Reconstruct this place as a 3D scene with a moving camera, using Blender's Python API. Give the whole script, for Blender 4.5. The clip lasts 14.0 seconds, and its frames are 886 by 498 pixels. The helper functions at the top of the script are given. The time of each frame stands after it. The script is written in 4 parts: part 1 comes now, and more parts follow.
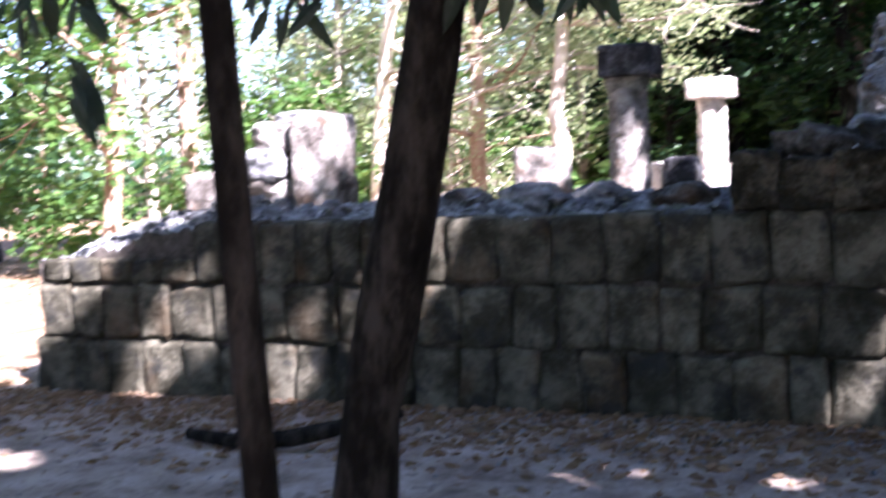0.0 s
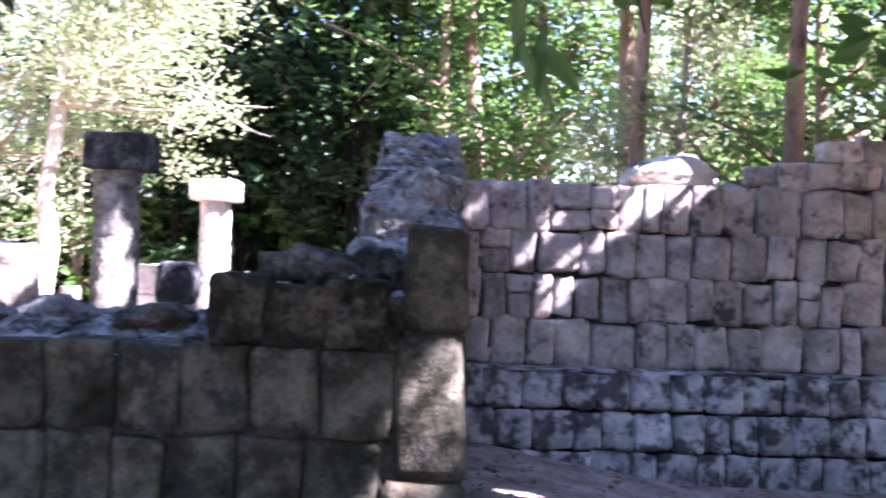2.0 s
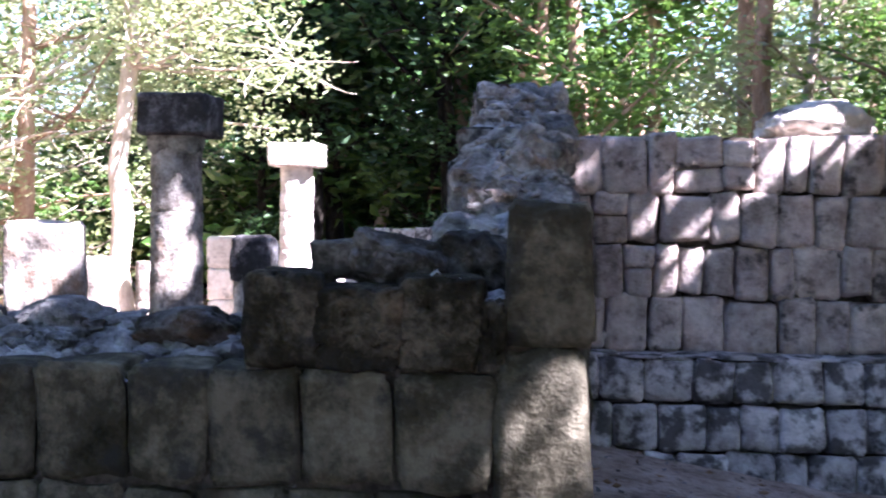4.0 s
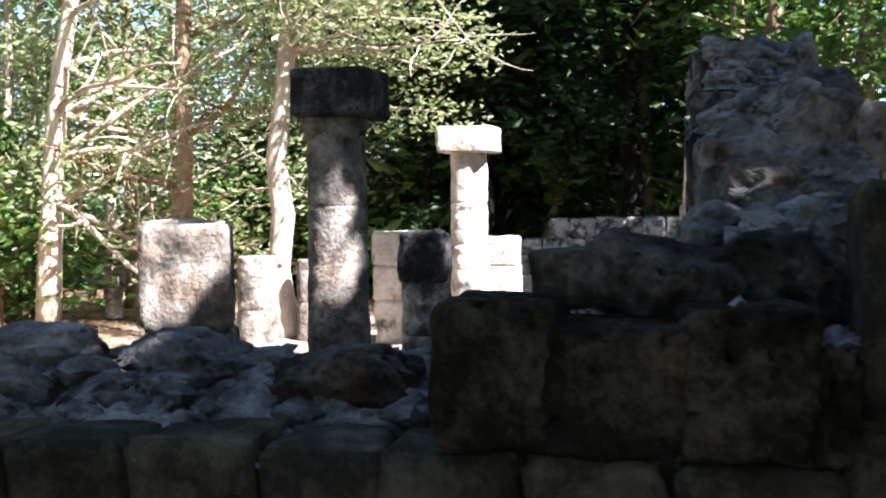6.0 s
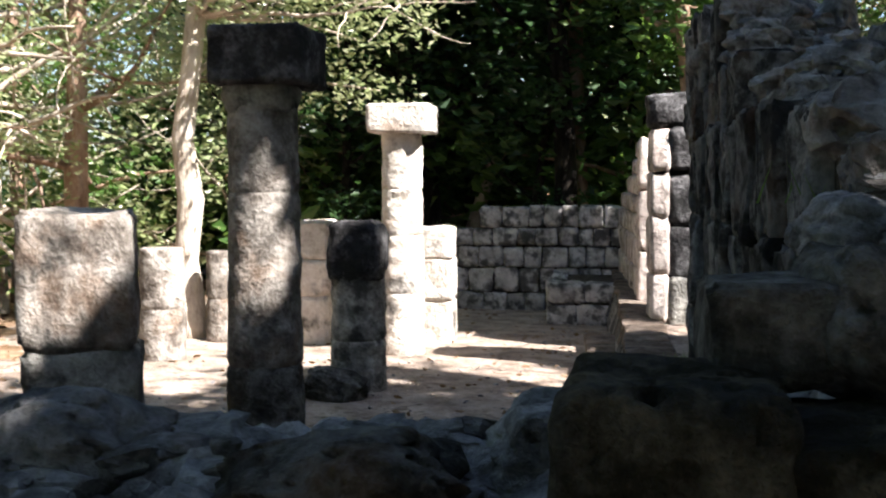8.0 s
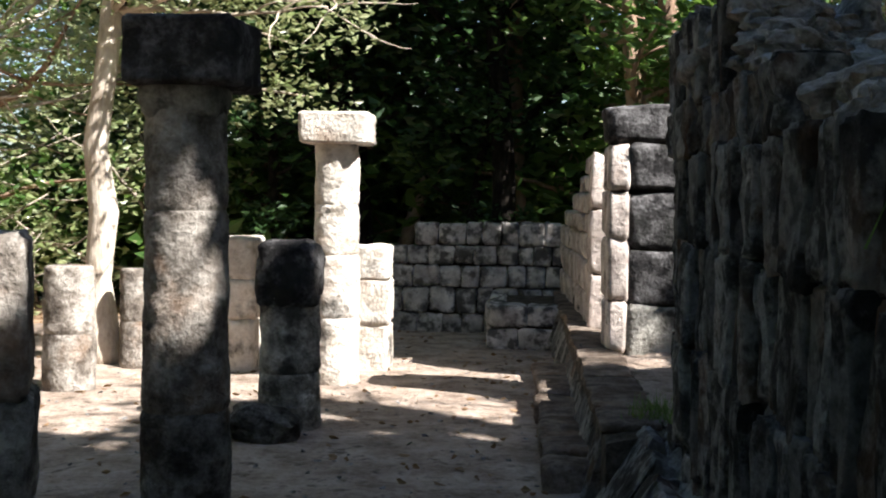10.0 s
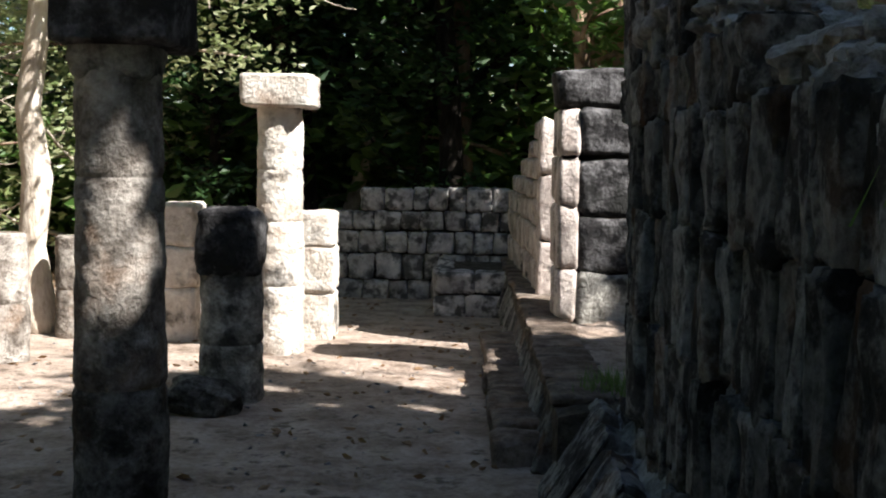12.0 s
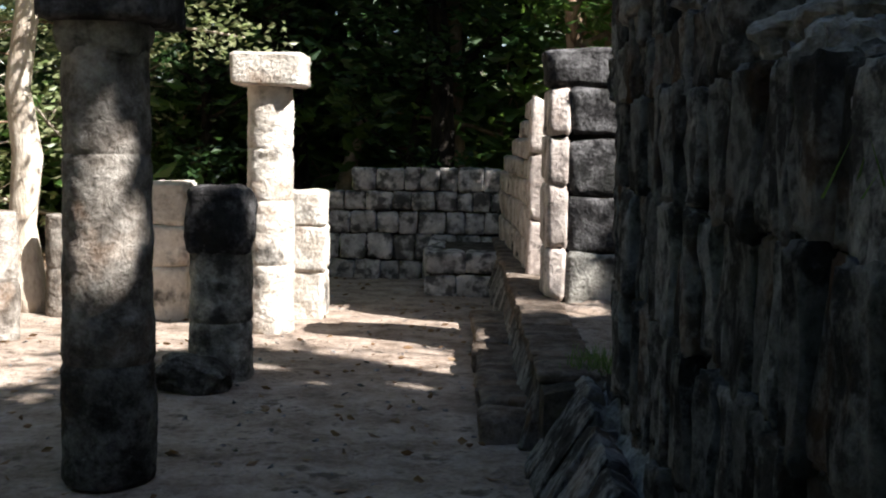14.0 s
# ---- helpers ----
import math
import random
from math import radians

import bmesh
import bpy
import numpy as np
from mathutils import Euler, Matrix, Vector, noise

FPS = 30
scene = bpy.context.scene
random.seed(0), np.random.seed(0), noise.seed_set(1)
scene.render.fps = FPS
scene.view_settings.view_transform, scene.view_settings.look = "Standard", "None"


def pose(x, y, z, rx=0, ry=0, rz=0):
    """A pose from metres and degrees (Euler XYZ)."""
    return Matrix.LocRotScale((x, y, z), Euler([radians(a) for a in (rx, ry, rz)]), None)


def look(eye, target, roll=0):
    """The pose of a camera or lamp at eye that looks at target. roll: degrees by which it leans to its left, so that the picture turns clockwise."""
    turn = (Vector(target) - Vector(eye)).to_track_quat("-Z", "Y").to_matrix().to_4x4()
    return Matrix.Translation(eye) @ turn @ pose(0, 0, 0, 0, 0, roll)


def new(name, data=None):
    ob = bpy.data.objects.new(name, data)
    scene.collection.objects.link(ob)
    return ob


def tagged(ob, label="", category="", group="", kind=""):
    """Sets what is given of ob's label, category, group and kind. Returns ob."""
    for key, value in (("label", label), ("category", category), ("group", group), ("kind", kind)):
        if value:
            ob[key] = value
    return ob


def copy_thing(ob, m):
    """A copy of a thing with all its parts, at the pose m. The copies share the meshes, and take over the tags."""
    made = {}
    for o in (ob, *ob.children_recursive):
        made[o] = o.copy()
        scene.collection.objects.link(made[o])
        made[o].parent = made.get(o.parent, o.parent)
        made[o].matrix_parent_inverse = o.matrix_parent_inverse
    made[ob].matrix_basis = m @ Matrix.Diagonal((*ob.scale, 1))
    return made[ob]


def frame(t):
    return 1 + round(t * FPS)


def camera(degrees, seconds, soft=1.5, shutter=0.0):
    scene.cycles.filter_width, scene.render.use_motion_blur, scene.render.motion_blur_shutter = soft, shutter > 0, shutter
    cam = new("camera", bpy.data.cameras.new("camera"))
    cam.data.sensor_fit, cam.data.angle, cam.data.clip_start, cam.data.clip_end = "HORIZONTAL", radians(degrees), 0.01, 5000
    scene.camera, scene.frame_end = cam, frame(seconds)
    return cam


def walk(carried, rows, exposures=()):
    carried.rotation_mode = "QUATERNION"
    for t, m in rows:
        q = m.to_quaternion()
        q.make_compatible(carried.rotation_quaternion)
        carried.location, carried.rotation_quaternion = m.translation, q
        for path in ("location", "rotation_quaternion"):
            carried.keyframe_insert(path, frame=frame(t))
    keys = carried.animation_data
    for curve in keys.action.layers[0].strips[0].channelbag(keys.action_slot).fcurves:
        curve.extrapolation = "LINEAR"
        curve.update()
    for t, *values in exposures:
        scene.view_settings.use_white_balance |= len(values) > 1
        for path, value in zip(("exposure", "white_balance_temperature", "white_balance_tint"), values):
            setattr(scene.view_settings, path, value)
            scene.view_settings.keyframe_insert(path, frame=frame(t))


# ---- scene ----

# ---------- camera ----------
def eye(x, y, z, yaw, pitch, roll):
    """Eye at (x, y, z); yaw to the right of +y, pitch upwards, roll as look() has it, in degrees."""
    a, b = radians(yaw), radians(pitch)
    return look((x, y, z), (x + math.sin(a) * math.cos(b), y + math.cos(a) * math.cos(b), z + math.sin(b)), roll)


cam = camera(41.97, 14.0, soft=2.0, shutter=0.5)
walk(cam, [
    (0, eye(-0.126, -5.982, 1.438, -23.34, -4.59, -2.62)),
    (0.5, eye(-0.246, -5.740, 1.482, -16.90, -2.25, -2.32)),
    (1, eye(-0.310, -5.457, 1.485, -11.57, -2.09, -0.98)),
    (1.5, eye(-0.251, -5.118, 1.487, -7.36, -0.41, 1.01)),
    (2, eye(-0.157, -4.856, 1.522, 0.47, 0.04, 1.88)),
    (2.2, eye(-0.129, -4.720, 1.517, 1.32, -0.21, 1.38)),
    (4.3, eye(-0.222, -3.383, 1.614, -6.04, -2.25, 1.21)),
    (4.5, eye(-0.245, -3.265, 1.602, -7.23, -1.08, 1.77)),
    (5, eye(-0.324, -2.901, 1.622, -10.39, -1.97, 0.69)),
    (5.5, eye(-0.415, -2.592, 1.608, -11.68, -0.70, -0.48)),
    (5.7, eye(-0.480, -2.460, 1.613, -11.57, -0.74, -0.57)),
    (6, eye(-0.573, -2.246, 1.611, -12.43, -2.74, -0.61)),
    (6.5, eye(-0.741, -1.994, 1.590, -12.32, -2.87, -0.89)),
    (7, eye(-0.931, -1.707, 1.621, -9.53, -2.51, -1.00)),
    (7.5, eye(-1.028, -1.443, 1.595, -8.33, -2.55, -1.20)),
    (8, eye(-1.055, -1.162, 1.610, -7.61, -3.48, -0.07)),
    (8.2, eye(-1.073, -1.096, 1.614, -6.87, -3.95, 0.09)),
    (10.3, eye(-1.302, -0.340, 1.645, -3.09, -2.82, 0.51)),
    (10.5, eye(-1.296, -0.306, 1.643, -2.52, -3.98, 0.25)),
    (11, eye(-1.310, -0.237, 1.648, -0.90, -4.04, 0.82)),
    (11.5, eye(-1.323, -0.222, 1.655, -0.44, -4.04, 1.35)),
    (12, eye(-1.311, -0.219, 1.657, -0.97, -4.66, 0.93)),
    (12.5, eye(-1.320, -0.239, 1.655, -1.77, -4.31, 1.67)),
    (13, eye(-1.291, -0.248, 1.649, -1.02, -5.18, 0.55)),
    (13.5, eye(-1.279, -0.241, 1.642, -0.17, -5.32, 0.56)),
    (14, eye(-1.281, -0.236, 1.640, -0.65, -5.56, 1.08)),
], exposures=[(0, 3.35, 5350, 33), (0.5, 3.55, 5300, 35), (2, 3.95, 5250, 42), (4.5, 3.55, 5400, 30), (6, 2.5, 5700, 18), (7.5, 2.2, 6000, 15), (10.5, 1.75, 6000, 12), (14, 1.65, 6000, 12)])

# ---------- sky and sun ----------
SUN_EL, SUN_AZ = radians(46), math.atan2(0.87, -0.50)     # azimuth from +y towards +x
SUN = Vector((math.sin(SUN_AZ) * math.cos(SUN_EL), math.cos(SUN_AZ) * math.cos(SUN_EL), math.sin(SUN_EL)))
world = bpy.data.worlds.new("sky")
scene.world = world
world.use_nodes = True
wn = world.node_tree.nodes
sky = wn.new("ShaderNodeTexSky")
sky.sky_type, sky.sun_disc, sky.sun_elevation, sky.sun_rotation = "NISHITA", False, SUN_EL, SUN_AZ
world.node_tree.links.new(sky.outputs["Color"], wn["Background"].inputs["Color"])
wn["Background"].inputs["Strength"].default_value = 0.05
lamp = bpy.data.lights.new("sun", "SUN")
lamp.energy, lamp.angle, lamp.color = 5.0, radians(0.6), (1.0, 0.93, 0.82)
sun = new("sun", lamp)
sun.matrix_world = look(SUN * 40, (0, 0, 0))

# ---------- materials ----------
def material(name, stops, scale=3.0, rough=0.9, bump=0.5, grain=60.0, lichen=0.0, lichen_scale=1.2, lichen_colour=(0.03, 0.03, 0.028), vary=0.25,
             pits=0.0, stretch=(1, 1, 1), warm=0.0):
    """A weathered surface: a ramp of colours over broad noise, fine grain, dark growth in patches, pits, and a shift from piece to piece."""
    m = bpy.data.materials.new(name)
    m.use_nodes = True
    t = m.node_tree
    n, link = t.nodes, t.links.new
    bsdf = n["Principled BSDF"]
    geo = n.new("ShaderNodeTexCoord")
    place = n.new("ShaderNodeNewGeometry")
    info = n.new("ShaderNodeObjectInfo")
    shift = n.new("ShaderNodeVectorMath")
    shift.operation = "MULTIPLY_ADD"
    link(place.outputs["Position"], shift.inputs[0])
    shift.inputs[1].default_value = stretch
    off = n.new("ShaderNodeVectorMath")
    off.operation = "SCALE"
    off.inputs[0].default_value = (7.3, 3.1, 5.7)
    link(info.outputs["Random"], off.inputs["Scale"])
    link(off.outputs[0], shift.inputs[2])

    def noise_at(s, detail, roughness=0.6):
        x = n.new("ShaderNodeTexNoise")
        x.inputs["Scale"].default_value, x.inputs["Detail"].default_value, x.inputs["Roughness"].default_value = s, detail, roughness
        link(shift.outputs[0], x.inputs["Vector"])
        return x.outputs["Fac"]

    def blend(x, k, y, c=None):
        """x * k + y"""
        q = n.new("ShaderNodeMath")
        q.operation = "MULTIPLY_ADD"
        link(x, q.inputs[0])
        q.inputs[1].default_value = k
        if c is None:
            link(y, q.inputs[2])
        else:
            q.inputs[2].default_value = c
        return q.outputs[0]

    broad, middle, fine = noise_at(scale, 5, 0.65), noise_at(scale * 4.5, 6, 0.7), noise_at(grain, 3)
    tone = blend(broad, 0.85, blend(middle, 0.33, blend(fine, 0.11, None, 0.0)))
    relief = blend(broad, 0.8, blend(middle, 0.7, blend(fine, 0.2, None, 0)))
    ramp = n.new("ShaderNodeValToRGB")
    link(tone, ramp.inputs[0])
    e = ramp.color_ramp.elements
    while len(e) < len(stops):
        e.new(0.5)
    for k, (pos, c) in enumerate(stops):
        e[k].position, e[k].color = 0.63 + (pos - 0.63) * 0.62, (*c, 1)
    colour = ramp.outputs["Color"]
    hsv = n.new("ShaderNodeHueSaturation")
    val = n.new("ShaderNodeMapRange")
    val.inputs["To Min"].default_value, val.inputs["To Max"].default_value = 1 - vary, 1 + vary
    link(info.outputs["Random"], val.inputs["Value"])
    link(val.outputs[0], hsv.inputs["Value"])
    link(colour, hsv.inputs["Color"])
    colour = hsv.outputs["Color"]
    if warm:
        ochre = n.new("ShaderNodeMix")
        ochre.data_type = "RGBA"
        edge = n.new("ShaderNodeMapRange")
        edge.inputs["From Min"].default_value, edge.inputs["From Max"].default_value = 0.54, 0.72
        link(noise_at(scale * 0.55, 4), edge.inputs["Value"])
        amount = n.new("ShaderNodeMath")
        amount.operation = "MULTIPLY"
        amount.inputs[1].default_value = warm
        link(edge.outputs[0], amount.inputs[0])
        link(amount.outputs[0], ochre.inputs["Factor"])
        link(colour, ochre.inputs["A"])
        ochre.inputs["B"].default_value = (0.33, 0.17, 0.075, 1)
        colour = ochre.outputs["Result"]
    if lichen:
        dark = n.new("ShaderNodeMix")
        dark.data_type = "RGBA"
        edge = n.new("ShaderNodeMapRange")
        edge.inputs["From Min"].default_value, edge.inputs["From Max"].default_value = 0.62 - 0.2 * lichen, 0.74 - 0.2 * lichen
        link(noise_at(lichen_scale, 6, 0.62), edge.inputs["Value"])
        amount = n.new("ShaderNodeMath")
        amount.operation = "MULTIPLY"
        amount.inputs[1].default_value = 0.85
        link(edge.outputs[0], amount.inputs[0])
        link(amount.outputs[0], dark.inputs["Factor"])
        link(colour, dark.inputs["A"])
        dark.inputs["B"].default_value = (*lichen_colour, 1)
        colour = dark.outputs["Result"]
    link(colour, bsdf.inputs["Base Color"])
    bsdf.inputs["Roughness"].default_value = rough
    bsdf.inputs["Specular IOR Level"].default_value = 0.05
    height = relief
    if pits:
        vor = n.new("ShaderNodeTexVoronoi")
        vor.inputs["Scale"].default_value = grain * 0.5
        link(shift.outputs[0], vor.inputs["Vector"])
        add = n.new("ShaderNodeMath")
        add.operation = "MULTIPLY_ADD"
        link(vor.outputs["Distance"], add.inputs[0])
        add.inputs[1].default_value = pits
        link(height, add.inputs[2])
        height = add.outputs[0]
    b = n.new("ShaderNodeBump")
    b.inputs["Strength"].default_value, b.inputs["Distance"].default_value = bump, 0.035
    link(height, b.inputs["Height"])
    link(b.outputs["Normal"], bsdf.inputs["Normal"])
    return m


def leaf_material(name, colours, through_colour, gloss=0.45, thin=0.38):
    """Leaves: diffuse and translucent, with a tint of their own from leaf to leaf."""
    m = bpy.data.materials.new(name)
    m.use_nodes = True
    t = m.node_tree
    n, link = t.nodes, t.links.new
    bsdf = n["Principled BSDF"]
    place = n.new("ShaderNodeNewGeometry")
    ramp = n.new("ShaderNodeValToRGB")
    e = ramp.color_ramp.elements
    while len(e) < len(colours):
        e.new(0.5)
    for k, c in enumerate(colours):
        e[k].position, e[k].color = k / (len(colours) - 1), (*c, 1)
    link(place.outputs["Random Per Island"], ramp.inputs[0])
    link(ramp.outputs[0], bsdf.inputs["Base Color"])
    bsdf.inputs["Roughness"].default_value = gloss
    tr = n.new("ShaderNodeBsdfTranslucent")
    tr.inputs["Color"].default_value = (*through_colour, 1)
    mix = n.new("ShaderNodeMixShader")
    mix.inputs[0].default_value = thin
    link(bsdf.outputs[0], mix.inputs[1])
    link(tr.outputs[0], mix.inputs[2])
    link(mix.outputs[0], n["Material Output"].inputs["Surface"])
    return m


GREY = [(0.36, (0.10, 0.095, 0.085)), (0.55, (0.22, 0.21, 0.185)), (0.70, (0.34, 0.325, 0.29)), (0.86, (0.50, 0.48, 0.43))]
# Front wall's shade is mixed into the stone, far below bare limestone.
M_FRONT = material("limestone_shaded_wall", [(0.34, (0.016, 0.0142, 0.0092)), (0.6, (0.050, 0.0455, 0.031)), (0.86, (0.15, 0.135, 0.096))], 3.2, bump=0.8, lichen=0.45, lichen_scale=5, warm=0.2, vary=0.24, pits=0.12)
# Top course: a darker crust, deepened further for shade.
M_FRONT_DARK = material("limestone_crust_shaded", [(0.34, (0.010, 0.0085, 0.006)), (0.6, (0.032, 0.028, 0.019)), (0.86, (0.13, 0.113, 0.08))], 5, bump=1.0, lichen=0.5, lichen_scale=6, warm=0.15, vary=0.2, pits=0.25)
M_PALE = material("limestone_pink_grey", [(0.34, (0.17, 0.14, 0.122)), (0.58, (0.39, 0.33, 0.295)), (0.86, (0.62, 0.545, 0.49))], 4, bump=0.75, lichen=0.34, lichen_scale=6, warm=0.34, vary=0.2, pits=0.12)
M_BASE = material("limestone_black_stained", [(0.34, (0.17, 0.155, 0.15)), (0.58, (0.37, 0.345, 0.33)), (0.86, (0.60, 0.565, 0.54))], 4, bump=0.75, lichen=0.78, lichen_scale=6, warm=0.1, vary=0.2, pits=0.12)
# Column stone toned down for the shade on the near columns.
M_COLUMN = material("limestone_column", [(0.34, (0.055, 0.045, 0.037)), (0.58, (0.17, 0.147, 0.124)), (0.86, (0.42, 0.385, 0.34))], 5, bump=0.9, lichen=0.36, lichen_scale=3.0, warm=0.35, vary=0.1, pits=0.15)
# Same column stone, paled to carry the sunlight on far columns and pillars.
M_COLUMN_LIT = material("limestone_column_sunlit", [(0.34, (0.30, 0.255, 0.20)), (0.58, (0.58, 0.52, 0.45)), (0.86, (0.76, 0.71, 0.64))], 5, bump=0.9, lichen=0.34, lichen_scale=3.0, warm=0.4, vary=0.08, pits=0.15)
# Dark lichen stone; on the door pier it stands in for shade.
M_DARK = material("limestone_lichen_and_shade", [(0.36, (0.012, 0.012, 0.013)), (0.6, (0.038, 0.036, 0.036)), (0.86, (0.16, 0.155, 0.155))], 5, bump=0.9, lichen=0.55, lichen_scale=4, vary=0.12, pits=0.15)
M_MOTTLED = material("limestone_mottled_lichen", GREY, 6, bump=1.0, lichen=0.70, lichen_scale=4, vary=0.15, pits=0.2)
M_RUBBLE = material("rubble_limestone", [(0.34, (0.065, 0.064, 0.063)), (0.58, (0.20, 0.197, 0.192)), (0.86, (0.46, 0.45, 0.44))], 6, bump=1.0, lichen=0.32, lichen_scale=5, warm=0.12, vary=0.3, pits=0.2)
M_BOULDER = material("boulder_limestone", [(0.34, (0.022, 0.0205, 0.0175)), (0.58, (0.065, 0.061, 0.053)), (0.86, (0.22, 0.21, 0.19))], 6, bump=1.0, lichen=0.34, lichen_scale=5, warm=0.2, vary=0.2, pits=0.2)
# Slab tones dropped to near black in place of the gallery wall's shade.
M_SLAB = material("limestone_slab_shaded", [(0.34, (0.013, 0.012, 0.011)), (0.58, (0.046, 0.044, 0.042)), (0.84, (0.28, 0.27, 0.255))], 5, bump=0.6, lichen=0.34, lichen_scale=5, warm=0.25, vary=0.42, pits=0.2, stretch=(1, 1, 0.8))
M_FILL = material("wall_fill_limestone", [(0.34, (0.07, 0.062, 0.055)), (0.58, (0.27, 0.245, 0.22)), (0.86, (0.58, 0.545, 0.50))], 6, bump=1.0, lichen=0.42, lichen_scale=5, warm=0.55, vary=0.3, pits=0.2)
M_CORE = material("mortar_core", [(0.34, (0.03, 0.026, 0.021)), (0.6, (0.075, 0.064, 0.052)), (0.86, (0.16, 0.135, 0.11))], 9, bump=1.0, vary=0.0, grain=40)
M_TREAD = material("limestone_worn_brown", [(0.34, (0.055, 0.042, 0.032)), (0.58, (0.13, 0.10, 0.078)), (0.86, (0.27, 0.22, 0.18))], 5, bump=0.9, lichen=0.3, lichen_scale=3, warm=0.3, vary=0.2, pits=0.15)
M_SOIL = material("bare_soil", [(0.34, (0.13, 0.096, 0.073)), (0.56, (0.275, 0.215, 0.17)), (0.84, (0.47, 0.385, 0.32))], 3.5, bump=1.0, grain=45, lichen=0.36, lichen_scale=7, lichen_colour=(0.09, 0.068, 0.05), vary=0, pits=0.25)
M_LITTER = material("leaf_litter_ground", [(0.34, (0.08, 0.052, 0.03)), (0.56, (0.19, 0.12, 0.07)), (0.8, (0.33, 0.23, 0.15))], 2.5, bump=1.0, grain=25, vary=0)
# Bark blackened so that path trunks read as backlit.
M_BARK = material("bark_backlit", [(0.36, (0.006, 0.005, 0.004)), (0.6, (0.014, 0.012, 0.010)), (0.9, (0.06, 0.05, 0.04))], 9, bump=1.0, grain=50, lichen=0.2, lichen_scale=6, stretch=(1, 1, 0.35), vary=0.1)
M_BARK_PALE = material("bark_pale", [(0.36, (0.36, 0.29, 0.22)), (0.6, (0.56, 0.48, 0.39)), (0.85, (0.72, 0.65, 0.55))], 5, bump=0.8, grain=40, lichen=0.15, lichen_scale=3, lichen_colour=(0.14, 0.10, 0.07), stretch=(1, 1, 0.4), vary=0.15)
M_BARK_TAN = material("bark_tan", [(0.36, (0.17, 0.11, 0.07)), (0.6, (0.30, 0.20, 0.14)), (0.85, (0.43, 0.31, 0.23))], 5, bump=0.8, grain=40, lichen=0.2, lichen_scale=3, stretch=(1, 1, 0.4), vary=0.2)
M_TWIG = material("bark_twig_grey", [(0.36, (0.26, 0.21, 0.16)), (0.6, (0.40, 0.34, 0.27)), (0.85, (0.55, 0.48, 0.40))], 6, bump=0.5, vary=0.2)
M_LEAF = leaf_material("leaf_green", [(0.04, 0.09, 0.02), (0.065, 0.135, 0.03), (0.105, 0.17, 0.042), (0.055, 0.115, 0.03)], (0.17, 0.30, 0.05), 0.38)
# Yellow-green leaves with the sun's glare added to their colour.
M_LEAF_SUNLIT = leaf_material("leaf_yellow_green_sunlit", [(0.16, 0.21, 0.075), (0.23, 0.28, 0.12), (0.30, 0.315, 0.18), (0.20, 0.25, 0.12)], (0.50, 0.55, 0.27), 0.3)
# Deep green leaves, darkened further for the shaded woods.
M_LEAF_DEEP = leaf_material("leaf_deep_green_shaded", [(0.022, 0.05, 0.018), (0.035, 0.08, 0.024), (0.05, 0.095, 0.03)], (0.07, 0.17, 0.035))
# Leaves painted as silhouettes: blackened, with hardly any light through.
M_LEAF_BACKLIT = leaf_material("leaf_backlit_dark", [(0.010, 0.020, 0.009), (0.016, 0.032, 0.012), (0.024, 0.042, 0.016)], (0.03, 0.06, 0.015), 0.5, 0.12)
M_DRY = leaf_material("leaf_dry", [(0.16, 0.09, 0.045), (0.26, 0.16, 0.085), (0.35, 0.24, 0.15), (0.20, 0.13, 0.08)], (0.2, 0.12, 0.05), 0.8)
M_GRASS = leaf_material("grass_green", [(0.06, 0.13, 0.025), (0.10, 0.17, 0.04), (0.15, 0.17, 0.06)], (0.2, 0.3, 0.06), 0.5)

# ---------- shaping helpers ----------
def smooth(mesh):
    mesh.polygons.foreach_set("use_smooth", [True] * len(mesh.polygons))
    return mesh


def rock_mesh(name, mat, seed, cuts=4, blocky=0.9, rough=0.05, chips=0.0, freq=2.3, round_edges=0.05, facet=False):
    """A unit stone, 1 m across each way, between a ball (blocky 0) and a box (blocky 1), with worn edges and an uneven skin."""
    bm = bmesh.new()
    bmesh.ops.create_cube(bm, size=2.0)
    bmesh.ops.subdivide_edges(bm, edges=bm.edges[:], cuts=cuts, use_grid_fill=True)
    o = Vector((seed * 3.17, seed * 1.31, seed * 2.77))
    for v in bm.verts:
        p = Vector([math.copysign(abs(c) ** 0.42, c) for c in v.co])
        worn = sum(1 for c in v.co if abs(c) > 0.99)
        box = p * (0.5 - (round_edges * 0.45 if worn == 2 else round_edges if worn == 3 else 0))
        v.co = (p.normalized() * 0.62).lerp(box, blocky)
        v.co += noise.noise_vector(v.co * freq + o) * rough + noise.noise_vector(v.co * freq * 3.3 + o) * rough * 0.4
        if chips:
            c = noise.noise(v.co * 1.7 + o * 2)
            if c > 0.15:
                v.co *= 1 - chips * (c - 0.15)
    me = bpy.data.meshes.new(name)
    bm.to_mesh(me)
    bm.free()
    me.materials.append(mat)
    return me if facet else smooth(me)


